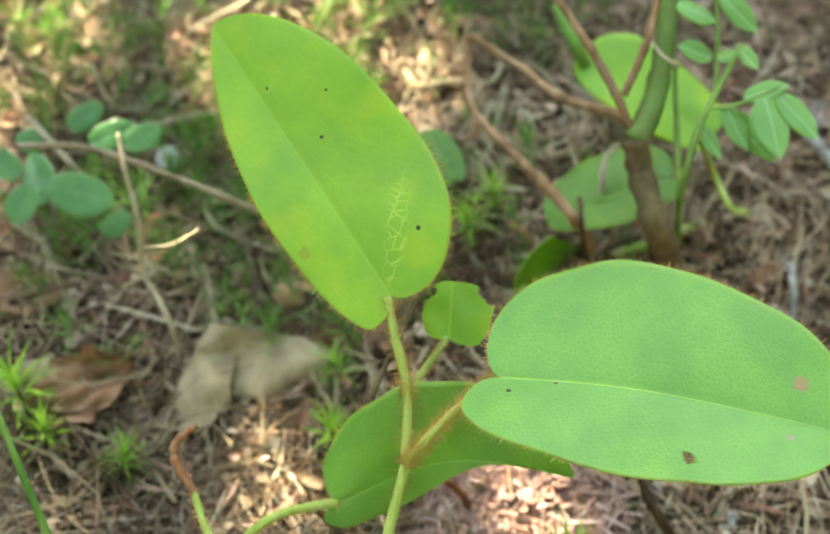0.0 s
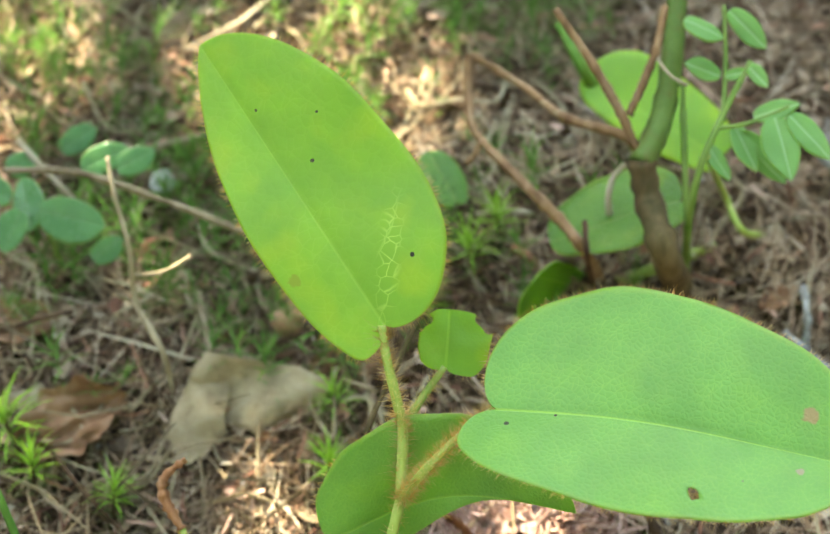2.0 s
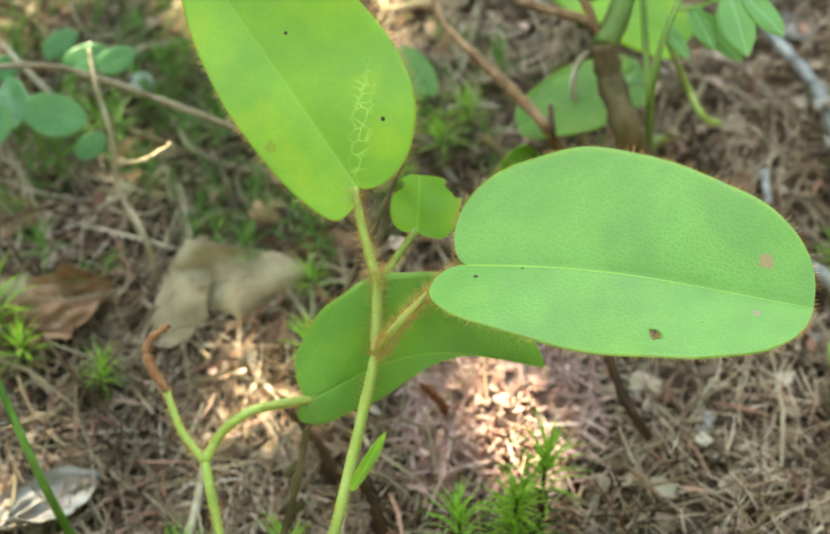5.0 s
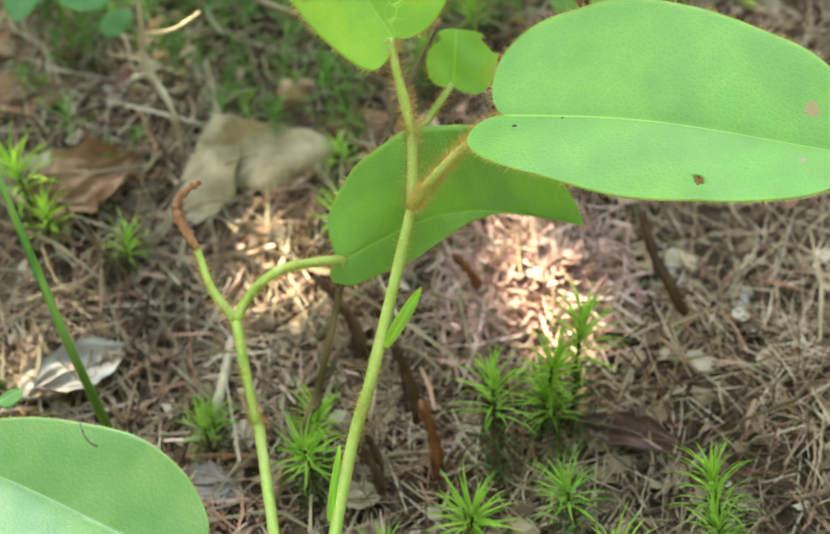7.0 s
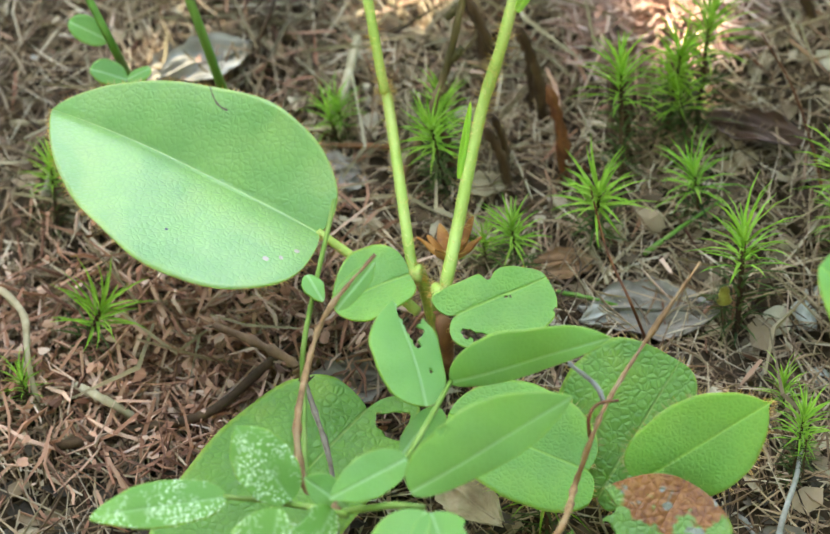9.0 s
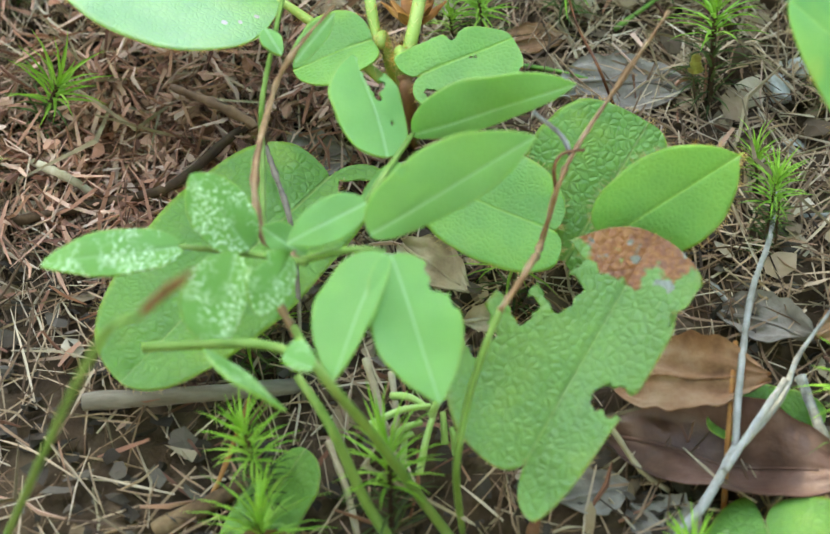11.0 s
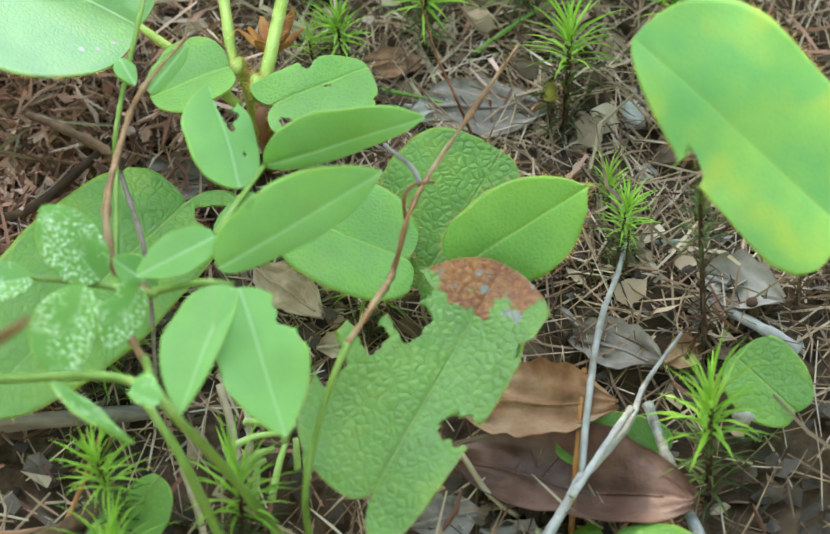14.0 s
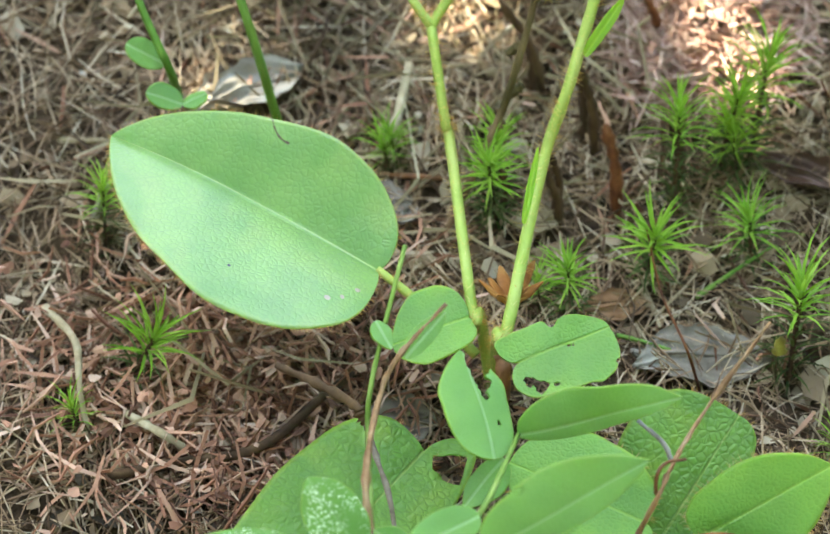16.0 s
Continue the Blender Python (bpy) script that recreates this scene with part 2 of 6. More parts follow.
BERRY_LEAF = leaf_material("blueberry_leaf", (0.235, 0.46, 0.13), (0.185, 0.39, 0.11), (0.26, 0.47, 0.115), (0.42, 0.58, 0.34), vein=0.15, gloss=0.5, midrib=0.5)
BERRY_SPOTTED = leaf_material("blueberry_spotted_leaf", (0.215, 0.43, 0.10), (0.17, 0.37, 0.085), (0.26, 0.46, 0.10), (0.34, 0.52, 0.26), vein=0.15, gloss=0.5, spots=0.95)
HERB_LEAF = leaf_material("dark_herb_leaf", (0.13, 0.33, 0.105), (0.09, 0.25, 0.08), (0.16, 0.34, 0.09), (0.16, 0.30, 0.12), vein=0.1, gloss=0.28, coat=0.5, through=0.3)
STEM = rough_material("green_stem", [(0.20, 0.32, 0.05), (0.30, 0.44, 0.085), (0.39, 0.48, 0.14)], 180, 0.5, 0.4, 0.0003, (1, 1, 0.25), stain=(0.31, 0.29, 0.07))
BERRY_STEM = rough_material("blueberry_stem", [(0.10, 0.20, 0.03), (0.18, 0.30, 0.06), (0.26, 0.36, 0.10)], 220, 0.6, 0.3, 0.0003, (1, 1, 0.3))
TWIG_BARK = rough_material("grey_brown_twig_bark", [(0.13, 0.065, 0.027), (0.31, 0.18, 0.085), (0.48, 0.34, 0.20)], 260, 0.7, 0.6, 0.0004, (1, 1, 0.3))
RED_STEM = rough_material("brown_twig_bark", [(0.12, 0.05, 0.02), (0.27, 0.12, 0.05), (0.42, 0.25, 0.14)], 260, 0.65, 0.5, 0.0004, (1, 1, 0.3))
BARK = rough_material("sapling_bark", [(0.03, 0.016, 0.007), (0.12, 0.068, 0.032), (0.25, 0.16, 0.085)], 200, 0.8, 0.8, 0.0008, (1, 1, 0.3), stain=(0.09, 0.10, 0.03))
GREEN_BARK = rough_material("green_sapling_bark", [(0.112, 0.072, 0.028), (0.104, 0.136, 0.028), (0.088, 0.168, 0.032), (0.128, 0.216, 0.048)], 170, 0.6, 0.6, 0.0005, (1, 1, 0.25), spread=(0.32, 0.6), stain=(0.10, 0.15, 0.03))
GREY_WOOD = rough_material("weathered_grey_twig", [(0.16, 0.15, 0.125), (0.30, 0.295, 0.265), (0.43, 0.43, 0.395)], 300, 0.8, 0.7, 0.0004, (1, 1, 0.3), stain=(0.16, 0.14, 0.10))
DRY_GREY = rough_material("dry_grey_stick", [(0.09, 0.075, 0.052), (0.20, 0.172, 0.128), (0.33, 0.295, 0.235)], 300, 0.85, 0.8, 0.0006, (0.25, 1, 1), stain=(0.12, 0.095, 0.06))
SPRIG = rough_material("pale_spruce_needle", [(0.24, 0.40, 0.09), (0.36, 0.54, 0.15), (0.48, 0.62, 0.24)], 200, 0.5, 0.2, 0.0003)
PALE_WOOD = rough_material("pale_dead_stem", [(0.22, 0.17, 0.095), (0.37, 0.31, 0.19), (0.50, 0.44, 0.31)], 240, 0.75, 0.6, 0.0004, (1, 1, 0.3), stain=(0.20, 0.15, 0.08))
DRY_STALK = rough_material("dry_brown_stalk", [(0.13, 0.095, 0.05), (0.24, 0.185, 0.105), (0.36, 0.30, 0.19)], 240, 0.75, 0.6, 0.0004, (1, 1, 0.3))
LICHEN = rough_material("lichened_bark", [(0.07, 0.06, 0.05), (0.22, 0.22, 0.19), (0.50, 0.52, 0.46)], 230, 0.9, 1.0, 0.001, stain=(0.10, 0.09, 0.07))
DARK_STALK = rough_material("dark_dead_stalk", [(0.03, 0.016, 0.008), (0.075, 0.042, 0.02), (0.15, 0.09, 0.042)], 260, 0.8, 0.6, 0.0005, (1, 1, 0.3))
RED_STALK = rough_material("red_stalk", [(0.07, 0.022, 0.01), (0.15, 0.05, 0.018), (0.28, 0.11, 0.035)], 260, 0.5, 0.3, 0.0003)
ORANGE_NEEDLE = rough_material("orange_pine_needle", [(0.22, 0.08, 0.02), (0.38, 0.16, 0.04), (0.50, 0.26, 0.08)], 260, 0.5, 0.3, 0.0003)
HAIR = rough_material("rusty_hair", [(0.76, 0.47, 0.12), (0.86, 0.60, 0.22), (0.92, 0.73, 0.36)], 400, 0.5, 0.0, island=0.7, through=0.6)
SOIL = rough_material("forest_soil", [(0.03, 0.018, 0.009), (0.075, 0.046, 0.024), (0.13, 0.088, 0.05)], 160, 0.95, 1.0, 0.002)
NEEDLES = rough_material("brown_needles", [(0.04, 0.023, 0.013), (0.24, 0.145, 0.083), (0.44, 0.31, 0.19), (0.62, 0.52, 0.375)], 220, 0.75, 0.3, 0.0003, island=0.8, spread=(0.1, 0.95))
RED_NEEDLES = rough_material("reddish_needles", [(0.10, 0.042, 0.024), (0.31, 0.14, 0.08), (0.51, 0.285, 0.185), (0.66, 0.48, 0.365)], 220, 0.7, 0.3, 0.0003, island=0.85, spread=(0.1, 0.95))
PALE_LITTER = rough_material("pale_stalk_litter", [(0.11, 0.08, 0.042), (0.24, 0.18, 0.10), (0.37, 0.30, 0.18), (0.46, 0.40, 0.27)], 220, 0.75, 0.3, 0.0003, island=0.85, spread=(0.1, 0.95))
CHIPS = rough_material("leaf_crumbs", [(0.07, 0.047, 0.027), (0.23, 0.155, 0.088), (0.39, 0.29, 0.18), (0.54, 0.47, 0.34)], 190, 0.85, 0.6, 0.0006, island=0.75, spread=(0.1, 0.95))
DEAD_TAN = rough_material("tan_dead_leaf", [(0.24, 0.18, 0.10), (0.43, 0.345, 0.205), (0.56, 0.48, 0.32)], 130, 0.8, 0.9, 0.0014, through=0.1)
LEAF_MOULD = rough_material("rotting_leaf_mould", [(0.025, 0.018, 0.012), (0.065, 0.05, 0.034), (0.15, 0.125, 0.095)], 190, 0.9, 0.8, 0.0008, island=0.7, spread=(0.1, 0.95))
DEAD_GREY = rough_material("grey_dead_leaf", [(0.12, 0.10, 0.078), (0.22, 0.19, 0.15), (0.32, 0.285, 0.235)], 150, 0.8, 0.9, 0.0014, stain=(0.13, 0.10, 0.075))
DEAD_BROWN = rough_material("brown_dead_leaf", [(0.16, 0.075, 0.034), (0.32, 0.17, 0.085), (0.45, 0.29, 0.175)], 130, 0.7, 0.8, 0.0012, through=0.1)
DEAD_RED = rough_material("leathery_red_brown_leaf", [(0.05, 0.023, 0.015), (0.11, 0.055, 0.036), (0.18, 0.105, 0.075)], 110, 0.42, 0.8, 0.0012)
DEAD_PALE = rough_material("bleached_dead_leaf", [(0.16, 0.14, 0.11), (0.27, 0.245, 0.20), (0.38, 0.355, 0.305)], 140, 0.8, 0.6, 0.0006, stain=(0.26, 0.22, 0.17))
# pink of the bark, paled so that the colour also carries the sun fleck
SUN_PALED_BARK = rough_material("pinkish_bark_sun_paled", [(0.24, 0.12, 0.085), (0.50, 0.31, 0.24), (0.70, 0.52, 0.44)], 220, 0.75, 0.5, 0.0005, island=0.8, spread=(0.1, 0.95))
STONE = rough_material("pale_pebble", [(0.34, 0.34, 0.30), (0.50, 0.51, 0.46), (0.62, 0.63, 0.58)], 180, 0.85, 0.8, 0.0006)
NUT = rough_material("nut_shell", [(0.34, 0.18, 0.085), (0.52, 0.30, 0.16), (0.64, 0.42, 0.26)], 120, 0.5, 0.3, 0.0004)
MOSS_TOP = rough_material("moss_green", [(0.15, 0.32, 0.03), (0.27, 0.50, 0.055), (0.40, 0.61, 0.10)], 300, 0.5, 0.1, 0.0002, island=0.6, spread=(0.1, 0.9), through=0.35, stain=(0.12, 0.33, 0.04))
MOSS_FAR = rough_material("moss_olive", [(0.045, 0.12, 0.016), (0.10, 0.25, 0.035), (0.19, 0.37, 0.065)], 300, 0.6, 0.1, 0.0002, island=0.6, spread=(0.1, 0.9), through=0.3, stain=(0.06, 0.10, 0.03))
MOSS_LOW = rough_material("moss_old_green", [(0.035, 0.06, 0.015), (0.08, 0.13, 0.03), (0.15, 0.19, 0.06)], 300, 0.7, 0.1, 0.0002, island=0.6, spread=(0.1, 0.9), through=0.2)
MOSS_DARK = rough_material("moss_brown", [(0.03, 0.02, 0.01), (0.07, 0.045, 0.02), (0.12, 0.09, 0.035)], 300, 0.7, 0.1, 0.0002, island=0.6, spread=(0.1, 0.9))
BUD = rough_material("moss_bud", [(0.14, 0.09, 0.02), (0.28, 0.24, 0.04), (0.38, 0.38, 0.08)], 400, 0.6, 0.4, 0.0003)
GRASS = rough_material("grass_blade", [(0.07, 0.20, 0.03), (0.14, 0.32, 0.05), (0.24, 0.40, 0.09)], 120, 0.5, 0.2, 0.0002, (1, 1, 0.2), through=0.3)

# ---- building helpers ----
rng = np.random.default_rng(7)
SLOPE = 0.46


def ground_z(x, y):
    """Height of the wooded bank: one slope with small humps, which levels out far above and below."""
    near = np.clip(y, -0.9, 1.6)
    z = -0.030 + SLOPE * near + 0.10 * np.clip(y - 1.6, 0, 40) + 0.08 * np.clip(y + 0.9, -40, 0)
    z = z + 0.0035 * np.sin(31 * x + 1.3 * np.sin(23 * y)) * np.cos(37 * y + 9 * x) + 0.0016 * np.sin(97 * x + 40 * y) * np.cos(83 * y - 31 * x)
    return z


def thing(name, at, label, category, group="", kind=""):
    ob = new(name)
    ob.empty_display_size = 0.01
    ob.location = at
    return tagged(ob, label, category, group, kind)


def part(name, mesh, mat, parent=None, label="", smooth=True):
    """Links mesh data (world coordinates) as one object under a thing or a part."""
    ob = new(name, mesh)
    if mat is not None and not mesh.materials:
        mesh.materials.append(mat)
    if smooth:
        mesh.shade_smooth()
    if parent is not None:
        ob.parent = parent
        if parent.type == "EMPTY":
            ob.matrix_parent_inverse = Matrix.Translation(-Vector(parent.location))
    return tagged(ob, label)


def mesh_of(name, verts, faces, uvs=None):
    me = bpy.data.meshes.new(name)
    me.from_pydata([tuple(map(float, v)) for v in verts], [], [tuple(map(int, f)) for f in faces])
    if uvs is not None:
        layer = me.uv_layers.new(name="UVMap")
        index = np.zeros(len(me.loops), dtype=np.int32)
        me.loops.foreach_get("vertex_index", index)
        layer.data.foreach_set("uv", np.asarray(uvs, dtype=np.float32)[index].ravel())
    me.update()
    return me


def spline(points, n):
    """Catmull-Rom through the points, n samples."""
    p = np.asarray(points, float)
    if len(p) == 2:
        return p[0] + np.linspace(0, 1, n)[:, None] * (p[1] - p[0])
    p = np.vstack([2 * p[0] - p[1], p, 2 * p[-1] - p[-2]])
    t = np.linspace(0, len(p) - 3 - 1e-6, n)
    i = t.astype(int)
    u = (t - i)[:, None]
    a, b, c, d = p[i], p[i + 1], p[i + 2], p[i + 3]
    return 0.5 * (2 * b + (c - a) * u + (2 * a - 5 * b + 4 * c - d) * u**2 + (3 * b - a - 3 * c + d) * u**3)


def unit(v):
    v = np.asarray(v, float)
    return v / (np.linalg.norm(v) + 1e-12)


def tube_data(points, r0, r1, sides=8, rings=None, knots=0.0, seed=0, base=0):
    """A tapered, slightly knotty round stem along a smooth line: vertices and faces."""
    rings = rings or max(6, 7 * (len(points) - 1))
    line = spline(points, rings)
    loc = np.random.default_rng(seed + 11)
    way = np.gradient(line, axis=0)
    way /= np.linalg.norm(way, axis=1)[:, None] + 1e-12
    ref = unit(np.cross(way[0], (0.3, 0.9, 0.2)))
    verts, faces = [], []
    for k in range(rings):
        ref = unit(ref - way[k] * (ref @ way[k]))
        other = np.cross(way[k], ref)
        r = (r0 + (r1 - r0) * k / (rings - 1)) * (1 + knots * loc.normal() * 0.5)
        for s in range(sides):
            a = 2 * math.pi * s / sides
            rr = r * (1 + knots * 0.25 * loc.normal())
            verts.append(line[k] + rr * (math.cos(a) * ref + math.sin(a) * other))
    for k in range(rings - 1):
        for s in range(sides):
            a, b = base + k * sides + s, base + k * sides + (s + 1) % sides
            faces.append((a, b, b + sides, a + sides))
    faces.append(tuple(base + s for s in reversed(range(sides))))
    faces.append(tuple(base + (rings - 1) * sides + s for s in range(sides)))
    return verts, faces


def tube(name, points, r0, r1, mat, parent=None, label="", sides=8, knots=0.0, seed=0, rings=None):
    v, f = tube_data(points, r0, r1, sides, rings, knots, seed)
    return part(name, mesh_of(name, v, f), mat, parent, label)


def bristles(name, roots, ways, length, parent, seed=0, thick=0.000045):
    """Fine stiff hairs, each a thin three-sided spike, joined into one mesh."""
    loc = np.random.default_rng(seed + 5)
    verts, faces = [], []
    for p, w in zip(roots, ways):
        w = unit(np.asarray(w) + loc.normal(0, 0.32, 3))
        n = length * loc.uniform(0.55, 1.25)
        a = unit(np.cross(w, (0.31, 0.52, 0.79)))
        b = np.cross(w, a)
        i = len(verts)
        for s in range(3):
            verts.append(p + thick * (math.cos(2.1 * s) * a + math.sin(2.1 * s) * b))
        verts.append(p + n * w + 0.12 * n * loc.normal(0, 1, 3))
        faces += [(i, i + 1, i + 3), (i + 1, i + 2, i + 3), (i + 2, i, i + 3)]
    return part(name, mesh_of(name, verts, faces), HAIR, parent, "fine rusty hairs", smooth=False)


def hairy_stem(name, points, r0, r1, mat, parent, count, length=0.0022, seed=0, label=""):
    ob = tube(name, points, r0, r1, mat, parent, label, sides=10, knots=0.05, seed=seed)
    loc = np.random.default_rng(seed + 3)
    line = spline(points, 200)
    way = np.gradient(line, axis=0)
    roots, ways = [], []
    for _ in range(int(0.7 * count)):
        k = loc.integers(0, 199)
        out = unit(np.cross(way[k], loc.normal(size=3)))
        roots.append(line[k] + out * (r0 + (r1 - r0) * k / 199) * 0.97)
        ways.append(out + 0.25 * unit(way[k]))
    bristles("hairs", roots, ways, length, ob, seed)
    return ob


def leaf(base, tip, edge, mat, parent, wl=None, ml=0.4, pl=1.0, pr=1.0, lobe=(0.07, 0.07), lobe_w=(0.35, 0.35), cup=0.06, droop=0.05, wave=0.012,
         bites=(), thick=0.00035, hairs=0, label="", seed=0, bow=0.0, n=44, k=14, name="leaf", hair_len=0.0014, point=0.0, fold=0.03):
    """A leaf blade from its base (the notch) to its tip. edge: a point of the right-hand margin where the blade is widest; wl, ml: the other half's
    width and where it is widest, over the length. pl, pr: over 1 for a tapering half, under 1 for a blunt one. lobe: how far the basal
    lobes reach back; bites: (along, across, radius) over the length, eaten away. bow: sideways curve of the midrib. fold: how far the halves rise from it."""
    base, tip, edge = (np.asarray(v, float) for v in (base, tip, edge))
    length = np.linalg.norm(tip - base)
    ax = (tip - base) / length
    mr = (edge - base) @ ax / length
    rt = edge - base - ax * mr * length
    wr = np.linalg.norm(rt) / length
    rt = rt / (wr * length)
    up = np.cross(rt, ax)
    wl = wr if wl is None else wl
    loc = np.random.default_rng(seed + 21)
    phase = loc.uniform(0, 6.28, 8)

    def half(w, m, p, back, lw):
        """Outline of one half from the notch round its lobe to the tip: along and across, over the length."""
        out = []
        s = np.linspace(0, 1, n)
        for q in s:
            if q < 0.16:
                a = q / 0.16 * math.pi / 2
                out.append((-back * math.sin(a), w * lw * (1 - math.cos(a))))
            elif q < 0.5:
                a = (1 - (q - 0.16) / 0.34) * math.pi / 2
                out.append((m - (m + back) * math.sin(a), w * lw + w * (1 - lw) * math.cos(a)))
            else:
                a = (q - 0.5) / 0.5 * math.pi / 2
                out.append((m + (1 - m) * math.sin(a), w * max(math.cos(a), 0) ** p))
        o = np.array(out)
        o[-1] = (1, 0)
        if point:
            o[:, 0] += point * np.clip((s - 0.93) / 0.07, 0, 1) ** 2
        o[:, 1] *= 1 + wave * 1.6 * (np.sin(9 * s + phase[0]) + 0.7 * np.sin(17 * s + phase[1]) + 0.4 * np.sin(41 * s + phase[6])) * np.sin(math.pi * s)
        return o

    shape, ids = [], {}
    tone = []
    for side, o in ((1, half(wr, mr, pr, lobe[1], lobe_w[1])), (-1, half(wl, ml, pl, lobe[0], lobe_w[0]))):
        s = np.linspace(0, 1, n)
        rib = np.clip((s - 0.10) / 0.90, 0, 1) ** 1.25
        for i in range(n):
            for j in range(k + 1):
                key = (side, i, j) if j else (0, i, 0)
                if key in ids:
                    continue
                f = j / k
                u, w = rib[i] + (o[i, 0] - rib[i]) * f, side * o[i, 1] * f
                ids[key] = len(shape)
                tone.append(f)
                shape.append((u, w))
    shape = np.array(shape)
    cut = np.zeros(len(shape), bool)
    for bu, bw, br in bites:
        d = shape - (bu, bw)
        far = np.linalg.norm(d, axis=1) + 1e-9
        ang = np.arctan2(d[:, 1], d[:, 0])
        rad = br * (1 + 0.18 * np.sin(3 * ang + phase[3]) + 0.1 * np.sin(7 * ang + phase[4]))
        inside = far < rad
        cut |= inside
    faces = []
    for side in (1, -1):
        for i in range(n - 1):
            for j in range(k):
                q = [ids[(side, a, b) if b else (0, a, 0)] for a, b in ((i, j), (i, j + 1), (i + 1, j + 1), (i + 1, j))]
                if cut[q].all():
                    continue
                faces.append(q if side > 0 else q[::-1])
    if len(bites):
        used = np.unique(np.array(faces).ravel())
        for v in used:
            if cut[v]:
                for bu, bw, br in bites:
                    d = shape[v] - (bu, bw)
                    far = np.linalg.norm(d) + 1e-9
                    ang = math.atan2(d[1], d[0])
                    rad = br * (1 + 0.18 * math.sin(3 * ang + phase[3]) + 0.1 * math.sin(7 * ang + phase[4]))
                    if far < rad:
                        shape[v] = (bu, bw) + d / far * rad
    u, w = shape[:, 0], shape[:, 1]
    height = -droop * u * u + droop * u + fold * np.abs(w) / max(wr, wl) - cup * 0.35 * (w / max(wr, wl)) ** 2
    height = height + wave * (np.sin(11 * u + phase[2]) * w / max(wr, wl) + 0.6 * np.sin(7 * u + 9 * w + phase[5])) - 0.0025 * np.exp(-(w / 0.02) ** 2)
    side_shift = bow * np.sin(math.pi * np.clip(u, 0, 1))
    top = base + length * (u[:, None] * ax + (w + side_shift)[:, None] * rt + height[:, None] * up)
    m = len(top)
    verts = np.vstack([top, top - up * thick])
    edges = {}
    for q in faces:
        for a, b in zip(q, q[1:] + q[:1]):
            edges[(a, b)] = edges.get((a, b), 0) + 1
    all_faces = [tuple(dict.fromkeys(q)) for q in faces] + [tuple(dict.fromkeys(v + m for v in reversed(q))) for q in faces]
    rim = [(a, b) for (a, b) in edges if (b, a) not in edges]
    all_faces += [(b, a, a + m, b + m) for a, b in rim if a != b]
    all_faces = [q for q in all_faces if len(q) >= 3]
    uv = np.stack([u, w], 1) * length * 100 + loc.uniform(0, 0.001)
    me = mesh_of(name, verts, all_faces, np.vstack([uv, uv]))
    me.attributes.new("margin", "FLOAT", "POINT").data.foreach_set("value", np.array(tone + tone, dtype=np.float32))
    ob = part(name, me, mat, parent, label)
    if hairs:
        centre = top.mean(0)
        roots, ways = [], []
        ends = np.array(rim)
        span = np.linalg.norm(top[ends[:, 0]] - top[ends[:, 1]], axis=1)
        picks = loc.choice(len(rim), hairs, p=span / span.sum())
        for e in picks:
            a, b = rim[e]
            p = top[a] + loc.uniform() * (top[b] - top[a])
            out = np.cross(top[b] - top[a], up)
            roots.append(p)
            ways.append(unit(out) + 0.3 * unit(p - centre))
        bristles("fringe", roots, ways, hair_len, ob, seed)
    return ob


